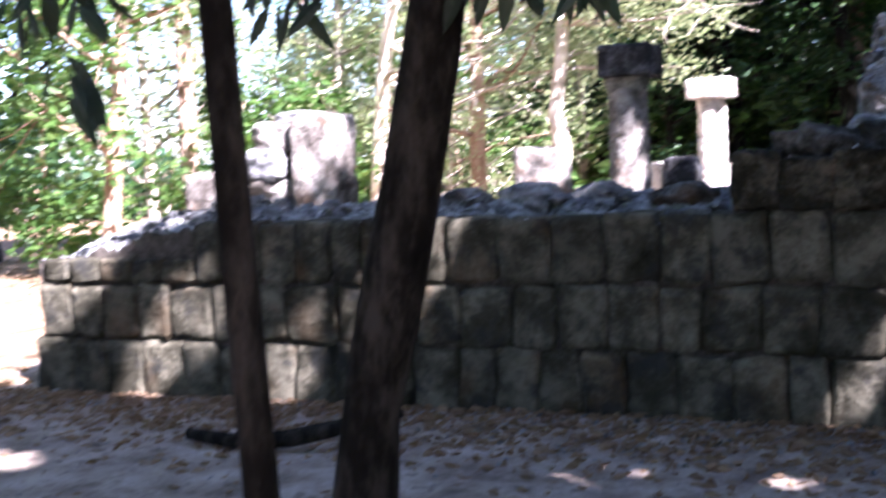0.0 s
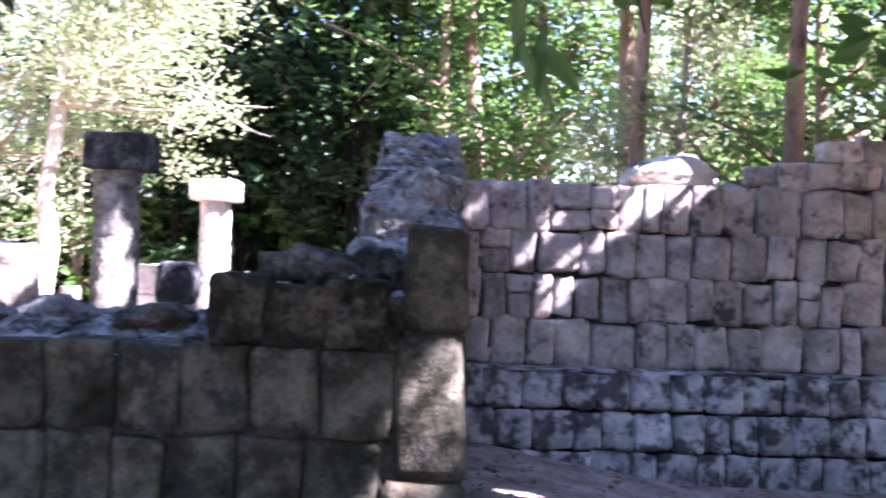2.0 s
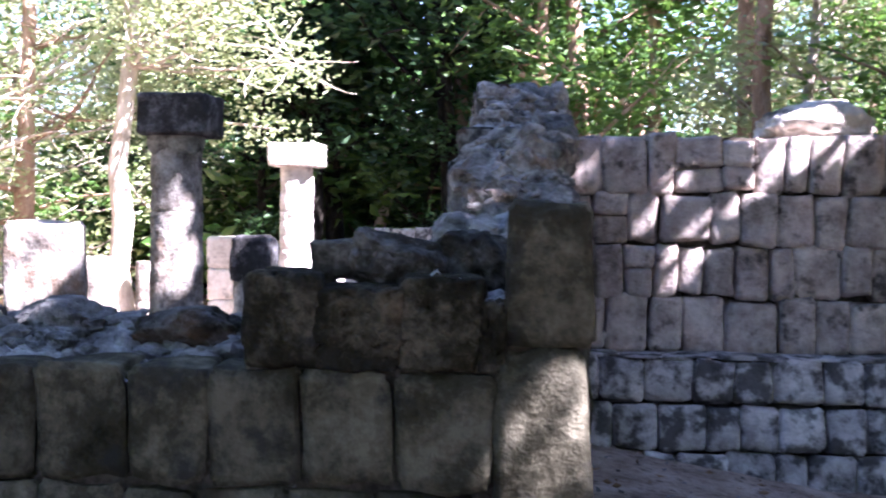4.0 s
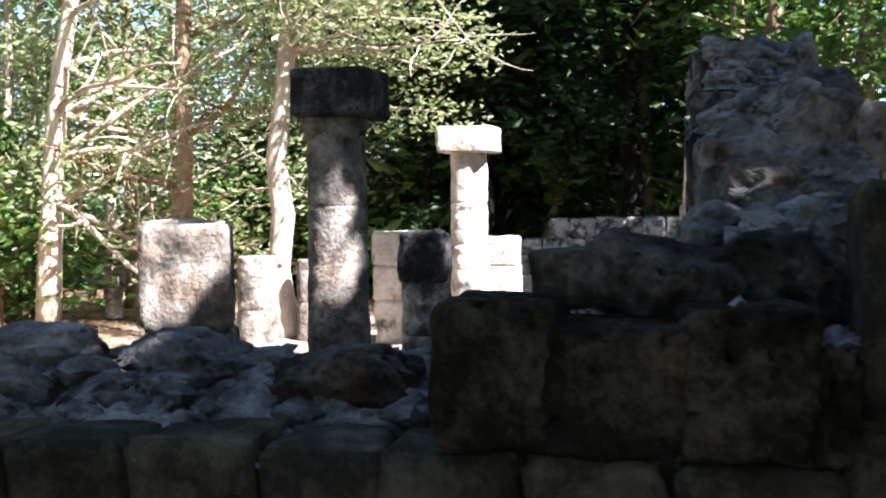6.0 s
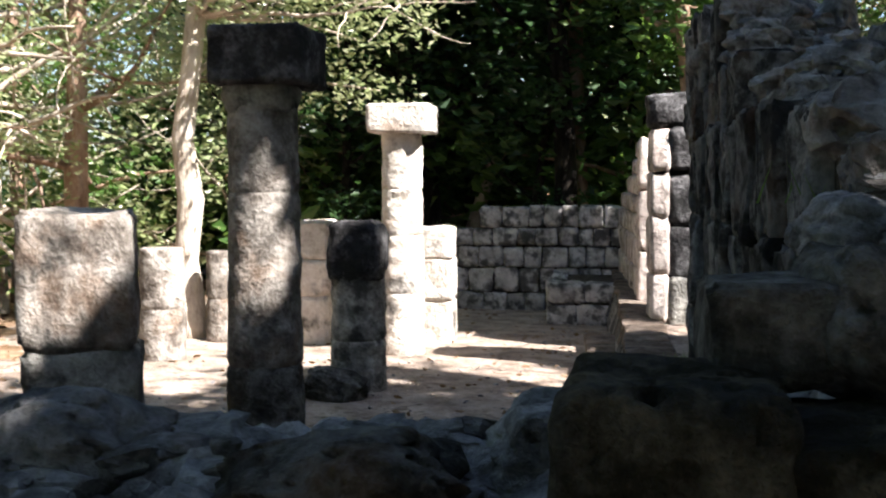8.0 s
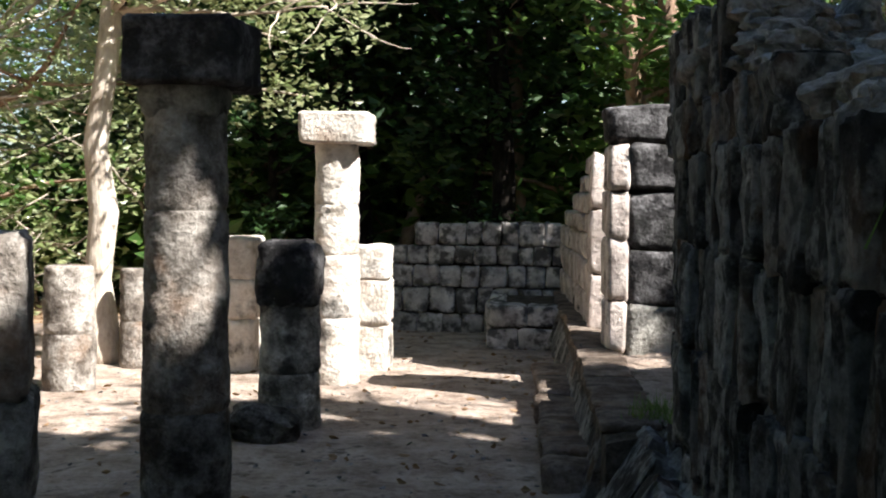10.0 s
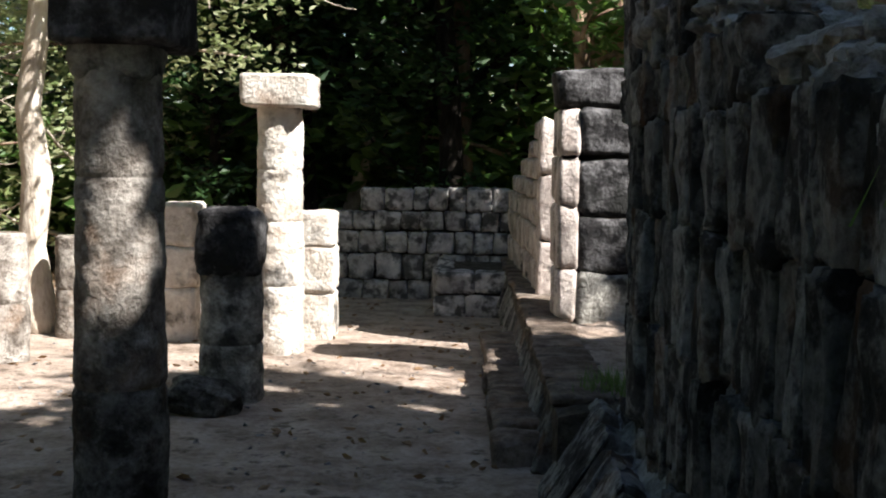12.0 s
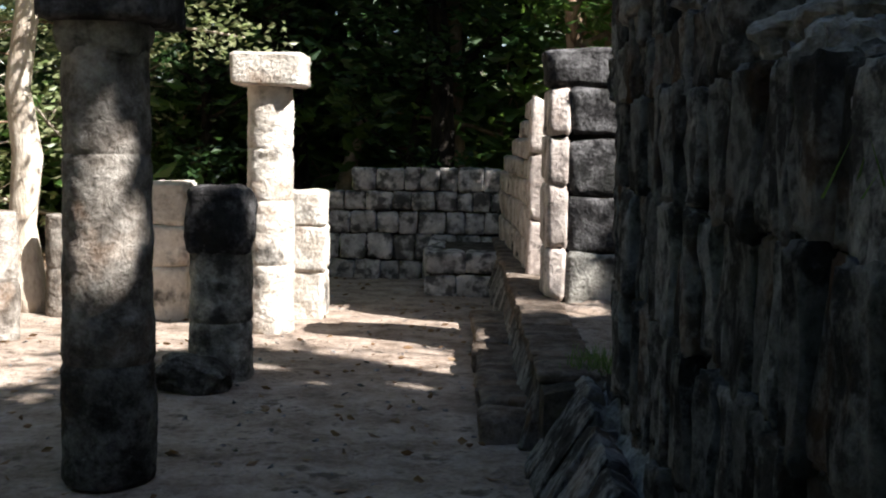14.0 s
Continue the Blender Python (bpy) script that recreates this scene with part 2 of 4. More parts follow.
def weathered_mesh(name, mat, seed, cuts=9, power=4.0, rough=0.07, pits=0.05, breaks=5):
    """A unit stone worn by rain: a box with soft corners, hollows, small pits and a few broken planes."""
    bm = bmesh.new()
    bmesh.ops.create_cube(bm, size=2.0)
    bmesh.ops.subdivide_edges(bm, edges=bm.edges[:], cuts=cuts, use_grid_fill=True)
    r = random.Random(seed)
    o = Vector((seed * 2.17, seed * 1.71, seed * 0.77))
    planes = []
    for k in range(breaks):
        d = Vector([r.uniform(-1, 1) for c in range(3)]).normalized()
        planes.append((d, r.uniform(0.36, 0.5)))
    for v in bm.verts:
        d = v.co.normalized()
        p = d * 0.53 / sum(abs(c) ** power for c in d) ** (1 / power)
        for n, at in planes:
            over = p.dot(n) - at
            if over > 0:
                p -= n * over * 0.8
        p += noise.noise_vector(p * 2.4 + o) * rough + noise.noise_vector(p * 6 + o) * rough * 0.4 + noise.noise_vector(p * 15 + o) * rough * 0.16
        hole = max(0.0, noise.noise(p * 9 + o * 2) - 0.25)
        v.co = p - d * hole * pits * 4
    me = bpy.data.meshes.new(name)
    bm.to_mesh(me)
    bm.free()
    me.materials.append(mat)
    return smooth(me)


def boulder_mesh(name, mat, seed, points=15, cuts=3, rough=0.05):
    """An angular unit boulder: the hull of a few points, with a broken skin."""
    r = random.Random(seed)
    bm = bmesh.new()
    for k in range(points):
        p = Vector([r.uniform(-1, 1) for c in range(3)])
        p /= max(abs(c) for c in p) ** 0.7
        bm.verts.new(p * 0.5)
    bmesh.ops.convex_hull(bm, input=bm.verts[:])
    loose = [v for v in bm.verts if not v.link_faces]
    bmesh.ops.delete(bm, geom=loose, context="VERTS")
    if cuts:
        bmesh.ops.subdivide_edges(bm, edges=bm.edges[:], cuts=cuts, use_grid_fill=True)
        for k in range(3):
            bmesh.ops.smooth_vert(bm, verts=bm.verts[:], factor=0.5, use_axis_x=True, use_axis_y=True, use_axis_z=True)
        o = Vector((seed * 1.7, seed * 0.9, seed * 2.1))
        for v in bm.verts:
            v.co += v.co * 0.12 + noise.noise_vector(v.co * 3 + o) * rough * 1.4 + noise.noise_vector(v.co * 8 + o) * rough * 0.9
    bmesh.ops.triangulate(bm, faces=bm.faces[:])
    for f in bm.faces:
        f.smooth = cuts > 0
    me = bpy.data.meshes.new(name)
    bm.to_mesh(me)
    bm.free()
    me.materials.append(mat)
    return me


def grid_mesh(name, mat, nu, nv, fn, closed=False, flat=False):
    """A sheet of nu by nv cells through fn(u, v), u and v from 0 to 1."""
    verts = [fn(i / nu, j / nv) for j in range(nv + 1) for i in range(nu + 1)]
    faces = [(j * (nu + 1) + i, j * (nu + 1) + i + 1, (j + 1) * (nu + 1) + i + 1, (j + 1) * (nu + 1) + i) for j in range(nv) for i in range(nu)]
    me = bpy.data.meshes.new(name)
    me.from_pydata([tuple(v) for v in verts], [], faces)
    me.materials.append(mat)
    return me if flat else smooth(me)


def fbm(x, y, s, seed=0.0):
    return noise.fractal(Vector((x * s, y * s, seed)), 0.9, 2.0, 4)


def cobble(x, y, s, seed=0.0):
    """Height of broken stones packed together, from about -0.5 to 1."""
    d, p = noise.voronoi(Vector((x * s, y * s, seed)))
    tilt = noise.cell(p[0] * 13.7)
    return tilt * 0.7 + min((d[1] - d[0]) * 2.2, 0.55) + ((x * s - p[0].x) * noise.cell(p[0] * 5.3) + (y * s - p[0].y) * noise.cell(p[0] * 8.9)) * 0.6


def hill(name, mat, x0, x1, y0, y1, top, step=0.05, skirt=0.0, side=None):
    """A solid mound on a grid: its top goes by top(x, y), its sides fall to z = skirt and may be of another stuff."""
    nu, nv = max(2, round((x1 - x0) / step)), max(2, round((y1 - y0) / step))
    verts, faces = [], []
    for j in range(-1, nv + 2):
        for i in range(-1, nu + 2):
            a, b = min(max(i, 0), nu), min(max(j, 0), nv)
            x, y = x0 + (x1 - x0) * a / nu, y0 + (y1 - y0) * b / nv
            verts.append((x, y, top(x, y) if (a == i and b == j) else skirt))
    w = nu + 3
    for j in range(nv + 2):
        for i in range(nu + 2):
            faces.append((j * w + i, j * w + i + 1, (j + 1) * w + i + 1, (j + 1) * w + i))
    me = bpy.data.meshes.new(name)
    me.from_pydata(verts, [], faces)
    me.materials.append(mat)
    if side:
        me.materials.append(side)
        me.polygons.foreach_set("material_index", [1 if abs(f.normal.z) < 0.12 and min(me.vertices[v].co.z for v in f.vertices) < skirt + 0.001 else 0 for f in me.polygons])
    return me


def limb_mesh(name, mat, paths, sides=8, rough=0.12):
    """Tapered, slightly knotty tubes: each path is a list of (point, radius)."""
    verts, faces = [], []
    for path in paths:
        base = len(verts)
        pts = [Vector(p) for p, _ in path]
        for k, (p, r) in enumerate(path):
            p = Vector(p)
            d = (pts[min(k + 1, len(pts) - 1)] - pts[max(k - 1, 0)]).normalized()
            a = d.orthogonal().normalized()
            a = (Vector((1, 0, 0)) - d * d.x).normalized() if abs(d.x) < 0.9 else a
            b = d.cross(a)
            for s in range(sides):
                an = 2 * math.pi * s / sides
                q = p + (a * math.cos(an) + b * math.sin(an)) * r
                q += noise.noise_vector(q * 3.1) * r * rough * 2
                verts.append(tuple(q))
        for k in range(len(path) - 1):
            for s in range(sides):
                i, j = base + k * sides + s, base + k * sides + (s + 1) % sides
                faces.append((i, j, j + sides, i + sides))
        faces.append(tuple(base + (len(path) - 1) * sides + s for s in range(sides)))
        faces.append(tuple(base + s for s in reversed(range(sides))))
    me = bpy.data.meshes.new(name)
    me.from_pydata(verts, [], faces)
    me.materials.append(mat)
    return smooth(me)


def bend(rng, start, direction, length, r0, r1, steps, wander, lift=0.0):
    """A wandering path for a trunk or a limb."""
    p, d, out = Vector(start), Vector(direction).normalized(), []
    for k in range(steps + 1):
        f = k / steps
        out.append((tuple(p), r0 + (r1 - r0) * f))
        d = (d + Vector((rng.uniform(-1, 1), rng.uniform(-1, 1), rng.uniform(-1, 1))) * wander + Vector((0, 0, lift))).normalized()
        p = p + d * (length / steps)
    return out


def leaves_mesh(name, mat, spots, rng, size=0.1, slim=0.45, droop=0.4):
    """Leaves as folded blades, one at every spot."""
    verts, faces = [], []
    for s in spots:
        a = rng.uniform(0, 2 * math.pi)
        d = Vector((math.cos(a), math.sin(a), rng.uniform(-1.0, 0.5) * droop * 2)).normalized()
        n = Vector((rng.uniform(-1, 1), rng.uniform(-1, 1), rng.uniform(-0.2, 1))).normalized()
        w = d.cross(n).normalized()
        l = size * rng.uniform(0.6, 1.3)
        c = Vector(s)
        k = len(verts)
        up = d.cross(w) * l * 0.12
        verts += [tuple(c - d * l * 0.5), tuple(c + w * l * slim * 0.5 + up), tuple(c + d * l * 0.5), tuple(c - w * l * slim * 0.5 + up)]
        faces += [(k, k + 1, k + 2), (k, k + 2, k + 3)]
    me = bpy.data.meshes.new(name)
    me.from_pydata(verts, [], faces)
    me.materials.append(mat)
    return me


def empty(name, m=None):
    ob = new(name)
    ob.empty_display_size = 0.2
    if m is not None:
        ob.matrix_basis = m
    return ob


def part(name, mesh, parent, m=None):
    ob = new(name, mesh)
    ob.parent = parent
    if m is not None:
        ob.matrix_basis = m
    return ob


def box_at(x, y, z, w, d, h, rz=0.0, rx=0.0, ry=0.0):
    return pose(x, y, z, rx, ry, rz) @ Matrix.Diagonal((w, d, h, 1))

# ---------- ground ----------
def ground_height(x, y):
    h = 0.0
    if y > 1.0:
        h += (0.10 - 0.0143 * max(0, min(y, 14) - 6)) * min(1, (y - 1.0) / 0.6) * min(1, max(0, (0.0 - x) / 0.5))
    if x > 0.2 and y > 1.5:
        h -= 0.26 * min(1, (x - 0.2) / 1.6) * min(1, (y - 1.5) / 2.0)
    return h + 0.035 * fbm(x, y, 0.5, 3.0) + 0.012 * fbm(x, y, 4.0, 8.0)


def spread(u, reach, fine):
    """Even near the middle, wide towards the rim."""
    t = 2 * u - 1
    return math.copysign(fine * abs(t) + (reach - fine) * abs(t) ** 5, t)


def ground_point(u, v):
    x, y = -1.5 + spread(u, 400, 14), 3 + spread(v, 400, 16)
    return (x, y, ground_height(x, y) if abs(x) < 40 and abs(y) < 40 else 0.0)


ground = new("ground", grid_mesh("ground", M_SOIL, 180, 180, ground_point))
# leaf litter under the trees, bare earth where people walk
ground.data.materials.append(M_LITTER)
for f in ground.data.polygons:
    x, y, z = f.center
    f.material_index = int(x + 0.9 * fbm(x, y, 0.9, 5.3) + 0.5 * math.sin(1.3 * y) < -5.9 - 0.1 * max(0, y) or y + 0.4 * fbm(x, y, 0.7, 2.0) > 14.2 or x > 7.5 or y < -9)
tagged(ground, "bare greyish brown earth scattered with dry leaves", "ground", kind="structure")

# ---------- stone walls ----------
def fluted(me, seed):
    """Upright furrows and flaked edges on a slab's faces, as rain has cut them."""
    o = Vector((seed * 1.9, seed * 0.7, seed * 2.3))
    for v in me.vertices:
        p = v.co
        f = noise.noise(Vector((p.x * 5.5, p.y * 5.5, p.z * 1.1)) + o) + 0.6 * noise.noise(Vector((p.x * 12, p.y * 12, p.z * 2.6)) + o)
        chip = max(0.0, noise.noise(p * 2.6 + o * 3) - 0.12)
        v.co = Vector((p.x * (1 + 0.05 * f), p.y * (1 + 0.16 * f - 0.5 * chip), p.z * (1 + 0.03 * f)))
    return me


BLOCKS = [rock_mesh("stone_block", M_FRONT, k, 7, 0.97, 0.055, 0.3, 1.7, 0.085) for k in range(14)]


def with_material(meshes, mat):
    out = []
    for me in meshes:
        c = me.copy()
        c.materials[0] = mat
        out.append(c)
    return out


PLAIN = [rock_mesh("stone_block", M_PALE, 20 + k, 4, 0.97, 0.07, 0.3, 1.7, 0.085) for k in range(16)]
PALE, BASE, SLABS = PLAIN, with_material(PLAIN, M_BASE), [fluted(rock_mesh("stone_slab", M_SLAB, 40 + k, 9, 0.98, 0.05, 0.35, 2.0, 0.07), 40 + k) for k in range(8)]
JAMB_SLABS = with_material(SLABS, M_RUBBLE)
rng = random.Random(11)


def lay(wall, meshes, m, u0, u1, z0, z1, widths, depth=0.26, gap=0.012, proud=0.012, lean=0.0, joints=None, jitter=0.0, name="stone_block"):
    """One course of stones on the plane of m: u along the wall, y into it, z up. lean moves the stone's top back, in metres per metre of height."""
    edges = list(joints) if joints else [u0]
    while not joints and edges[-1] < u1 - widths[0] * 0.6:
        edges.append(min(u1, edges[-1] + rng.uniform(*widths)))
    if not joints:
        edges[-1] = u1
    for a, b in zip(edges, edges[1:]):
        h0, h1 = z0 + rng.uniform(-jitter, 0.012), z1 + rng.uniform(-0.018, jitter)
        o = rng.uniform(-proud, proud)
        c = m @ Matrix.Translation(((a + b) / 2, depth / 2 + o + lean * (h0 + h1) / 2, (h0 + h1) / 2))
        turn = pose(0, 0, 0, rng.uniform(-1.5, 1.5) - math.degrees(math.atan(lean)), rng.uniform(-1.5, 1.5), rng.uniform(-2, 2))
        part(name, rng.choice(meshes), wall, c @ turn @ Matrix.Diagonal(((b - a - gap) * 1.04, depth * 1.04, (h1 - h0 - gap * 0.5) * 1.04, 1)))


def lay_rough(wall, meshes, m, u0, u1, z0, z1, widths):
    """A course of uneven stones: sizes, seats and a few stones split into two, with chinking in the wider joints."""
    u = u0
    while u < u1 - 0.08:
        w = min(rng.uniform(*widths) * rng.choice((0.8, 1, 1, 1.15)), u1 - u)
        a, b = z0 + rng.uniform(-0.025, 0.02), z1 + rng.uniform(-0.04, 0.025)
        cuts = [a, b] if rng.random() > 0.12 or b - a < 0.3 else [a, a + (b - a) * rng.uniform(0.42, 0.6), b]
        for lo, hi in zip(cuts, cuts[1:]):
            side = rng.uniform(0.006, 0.02)
            c = m @ Matrix.Translation((u + w / 2, 0.11 + rng.uniform(-0.02, 0.025), (lo + hi) / 2))
            turn = pose(0, 0, 0, rng.uniform(-3, 3), rng.uniform(-3, 3), rng.uniform(-3, 3))
            part("stone_block", rng.choice(meshes), wall, c @ turn @ Matrix.Diagonal(((w - side) * 1.04, 0.23, (hi - lo - side * 0.6) * 1.04, 1)))
        if rng.random() < 0.35:
            c = m @ Matrix.Translation((u + w, 0.10, rng.uniform(z0, z1)))
            part("chink_stone", rng.choice(meshes), wall, c @ pose(0, 0, 0, 0, rng.uniform(0, 90), 0) @ Matrix.Diagonal((rng.uniform(0.04, 0.08), 0.16, rng.uniform(0.04, 0.08), 1)))
        u += w


# front wall with its low rubble top
def front_top(x, y):
    if x < -4.4:
        z = 0.84 + 0.24 * min(1, max(0, (x + 5.6) / 1.15)) + 0.12 * min(1, max(0, (y - 0.2) / 0.5))
    else:
        z = 1.03 + 0.10 * min(1, max(0, (y - 0.15) / 0.5))
    if x > -1.1:
        z = 1.13 + 0.21 * min(1, max(0, (x + 0.95) / 0.3))
    return z - 0.03 + 0.034 * cobble(x, y, 6.5, 1.0) + 0.026 * cobble(x, y, 12, 4.0) + 0.012 * cobble(x, y, 22, 6.0) + 0.02 * fbm(x, y, 9.0, 2.0)


wall_front = new("wall_front", hill("wall_front", M_RUBBLE, -5.68, -0.03, 0.05, 0.95, front_top, 0.022, -0.05, M_CORE))
tagged(wall_front, "low ruined wall of squared grey limestone with rubble top", "wall", kind="structure")
FRONT = Matrix.Identity(4)
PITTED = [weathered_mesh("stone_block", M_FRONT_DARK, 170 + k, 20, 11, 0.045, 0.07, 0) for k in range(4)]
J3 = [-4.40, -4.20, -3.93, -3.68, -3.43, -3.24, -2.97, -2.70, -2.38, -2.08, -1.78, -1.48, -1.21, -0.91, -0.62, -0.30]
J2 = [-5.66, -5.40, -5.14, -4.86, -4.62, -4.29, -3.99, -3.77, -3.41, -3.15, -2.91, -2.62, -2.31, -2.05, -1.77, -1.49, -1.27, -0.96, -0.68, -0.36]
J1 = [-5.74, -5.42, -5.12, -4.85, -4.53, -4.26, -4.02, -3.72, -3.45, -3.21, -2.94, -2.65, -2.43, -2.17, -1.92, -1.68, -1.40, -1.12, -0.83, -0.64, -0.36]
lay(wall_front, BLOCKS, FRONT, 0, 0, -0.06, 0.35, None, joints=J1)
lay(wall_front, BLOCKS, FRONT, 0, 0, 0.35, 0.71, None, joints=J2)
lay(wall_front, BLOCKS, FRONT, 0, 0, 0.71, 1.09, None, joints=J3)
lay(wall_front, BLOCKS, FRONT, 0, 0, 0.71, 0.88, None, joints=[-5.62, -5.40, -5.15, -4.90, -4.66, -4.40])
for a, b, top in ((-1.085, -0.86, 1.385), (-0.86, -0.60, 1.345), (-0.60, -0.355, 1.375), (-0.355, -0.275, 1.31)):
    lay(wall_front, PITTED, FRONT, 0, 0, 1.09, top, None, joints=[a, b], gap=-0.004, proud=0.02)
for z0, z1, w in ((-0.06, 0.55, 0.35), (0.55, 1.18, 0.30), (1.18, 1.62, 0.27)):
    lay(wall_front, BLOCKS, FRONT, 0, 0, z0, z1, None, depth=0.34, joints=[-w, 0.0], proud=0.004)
END = pose(0.0, 0.30, 0, 0, 0, 90)
for z0, z1 in ((-0.06, 0.38), (0.38, 0.75), (0.75, 1.12)):
    lay(wall_front, BLOCKS, END, 0.06, 0.66, z0, z1, (0.25, 0.34))

# side wall of the gallery, near part, with its broken top
def side_top(x, y):
    pts = [(0.3, 1.28), (0.9, 1.38), (1.35, 1.48), (1.7, 1.70), (2.3, 1.84), (3.3, 1.98), (3.7, 2.18), (4.2, 2.28), (5.3, 2.30)]
    z = float(np.interp(y, [p[0] for p in pts], [p[1] for p in pts]))
    return z - 0.04 + 0.09 * cobble(x, y, 4.5, 7.0) + 0.025 * cobble(x, y, 14, 9.0)


wall_side = new("wall_side", hill("wall_side", M_RUBBLE, -0.50, -0.02, 0.96, 5.02, side_top, 0.025, 0.0, M_CORE))
tagged(wall_side, "thick broken wall of upright grey limestone slabs", "wall", kind="structure")
SIDE = pose(-0.58, 5.06, 0, 0, 0, -90)      # u runs towards the front wall
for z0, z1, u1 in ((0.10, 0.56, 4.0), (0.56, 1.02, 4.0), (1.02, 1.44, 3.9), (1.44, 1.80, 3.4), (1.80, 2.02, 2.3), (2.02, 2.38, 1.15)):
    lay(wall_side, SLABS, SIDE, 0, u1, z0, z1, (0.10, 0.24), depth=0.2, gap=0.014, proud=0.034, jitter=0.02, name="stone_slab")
JAMB = pose(0.04, 5.06, 0, 0, 0, 180)
for z0, z1 in ((0.1, 0.55), (0.55, 1.0), (1.0, 1.5), (1.5, 1.95), (1.95, 2.36)):
    lay(wall_side, JAMB_SLABS, JAMB, 0.02, 0.46, z0, z1, (0.2, 0.3), depth=0.16, name="stone_slab")

# facade wall to the right, on a sloping base
wall_right = new("wall_right", hill("wall_right", M_CORE, 0.06, 6.0, 4.74, 5.5, lambda x, y: 2.10 + 0.03 * noise.noise(Vector((x * 6, y * 6, 2))) + 0.12 * max(0, min(1, (x - 2.35) * 6)) + 0.3 * max(0, min(1, (x - 3.0) / 0.8)), 0.06, -0.05))
tagged(wall_right, "facade wall of squared pinkish grey limestone blocks", "wall", kind="structure")
RIGHT = pose(0.06, 4.60, 0, 0, 0, 0)
for z0, z1 in ((0.60, 0.99), (0.99, 1.36), (1.36, 1.72), (1.72, 2.12)):
    lay_rough(wall_right, PALE, RIGHT, 0, 5.9, z0, z1, (0.19, 0.34))
lay_rough(wall_right, PALE, RIGHT, 2.34, 5.9, 2.12, 2.33, (0.22, 0.36))
lay_rough(wall_right, PALE, RIGHT, 2.95, 5.9, 2.33, 2.55, (0.22, 0.36))
plinth_right = new("plinth_right", hill("plinth_right", M_CORE, 0.06, 6.0, 4.44, 4.76, lambda x, y: 0.575, 0.08, -0.4))
tagged(plinth_right, "low sloping base course stained black with lichen", "plinth", kind="structure")
TALUD = pose(0.06, 4.22, 0, 0, 0, 0)
for z0, z1 in ((-0.36, -0.04), (-0.04, 0.27), (0.27, 0.575)):
    lay(plinth_right, BASE, TALUD, 0, 5.9, z0, z1, (0.2, 0.36), depth=0.24, lean=0.22)
lay(plinth_right, BASE, pose(0.06, 4.36, 0.0, 0, 0, 0), 0, 5.9, 0.57, 0.615, (0.3, 0.5), depth=0.3)

# gallery: far part of the side wall beyond the doorway, pier, back wall
pier = new("wall_pier", hill("wall_pier", M_CORE, -0.48, -0.02, 8.0, 8.52, lambda x, y: 2.18, 0.1, 0.1))
tagged(pier, "door pier of squared limestone, coloured as sunlit edge and shaded face", "pier", kind="structure")
PIER = pose(-0.65, 7.86, 0, 0, 0, 0)
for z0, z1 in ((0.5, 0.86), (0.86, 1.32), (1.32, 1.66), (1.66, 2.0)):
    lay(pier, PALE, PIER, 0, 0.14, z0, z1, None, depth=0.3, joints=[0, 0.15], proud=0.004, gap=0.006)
# the pier face's shade is put in as dark blocks beside the pale edge
SHADED_BLOCKS = with_material(BLOCKS[:4], M_DARK)
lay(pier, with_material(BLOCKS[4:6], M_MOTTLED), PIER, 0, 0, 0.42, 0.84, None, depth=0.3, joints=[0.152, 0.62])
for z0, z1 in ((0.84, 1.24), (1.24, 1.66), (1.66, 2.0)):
    lay(pier, SHADED_BLOCKS, PIER, 0, 0, z0, z1, None, depth=0.3, joints=[0.152, 0.62], gap=0.006)
lay(pier, SHADED_BLOCKS, PIER @ Matrix.Translation((0, 0.01, 0)), 0, 0, 2.0, 2.28, None, depth=0.5, joints=[-0.01, 0.63], proud=0.003)
INNER = pose(-0.65, 8.52, 0, 0, 0, -90)
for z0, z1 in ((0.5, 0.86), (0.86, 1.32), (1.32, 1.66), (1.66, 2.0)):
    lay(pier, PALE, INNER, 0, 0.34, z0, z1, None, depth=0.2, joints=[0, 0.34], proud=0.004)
def sill_top(x, y):
    return 0.49 + 0.02 * fbm(x, y, 5.0, 1.0) + 0.015 * cobble(x, y, 4.0, 2.0)


for y0, y1 in ((5.10, 7.98), (8.5, 9.4)):
    sill = new("doorway_floor", hill("doorway_floor", M_SOIL, -0.55, 0.3, y0, y1, sill_top, 0.04, -0.1))
    tagged(sill, "earth floor of the doorway level with the plinth", "floor", kind="structure")
wall_far = new("wall_far", hill("wall_far", M_CORE, -0.56, 0.0, 9.5, 13.2, lambda x, y: 1.86 - 0.17 * (y - 9.6), 0.1, 0.0))
tagged(wall_far, "far side wall of pale squared limestone", "wall", kind="structure")
FAR = pose(-0.79, 13.0, 0, 0, 0, -88.2)
for z0, z1, u0 in ((0.0, 0.45, 0), (0.45, 0.76, 0), (0.76, 1.05, 0), (1.05, 1.28, 0), (1.28, 1.46, 0.7), (1.46, 1.64, 1.5), (1.64, 1.80, 2.3), (1.80, 1.96, 3.0)):
    lay(wall_far, PALE, FAR, u0, 3.56, z0, z1, (0.2, 0.42), depth=0.2)
for z0, z1 in ((0.45, 0.95), (0.95, 1.5), (1.5, 1.97)):
    lay(wall_far, PALE, pose(-0.70, 9.26, 0), 0, 0, z0, z1, None, depth=0.2, joints=[0, 0.17], proud=0.003)
    lay(wall_far, PALE, pose(-0.52, 9.34, 0), 0, 0, z0, z1 - 0.06, None, depth=0.2, joints=[0, 0.26, 0.52], proud=0.003)
wall_back = new("wall_back", hill("wall_back", M_CORE, -3.58, -0.6, 13.14, 13.7, lambda x, y: 1.19 if x > -2.4 else 0.92, 0.1, -0.1))
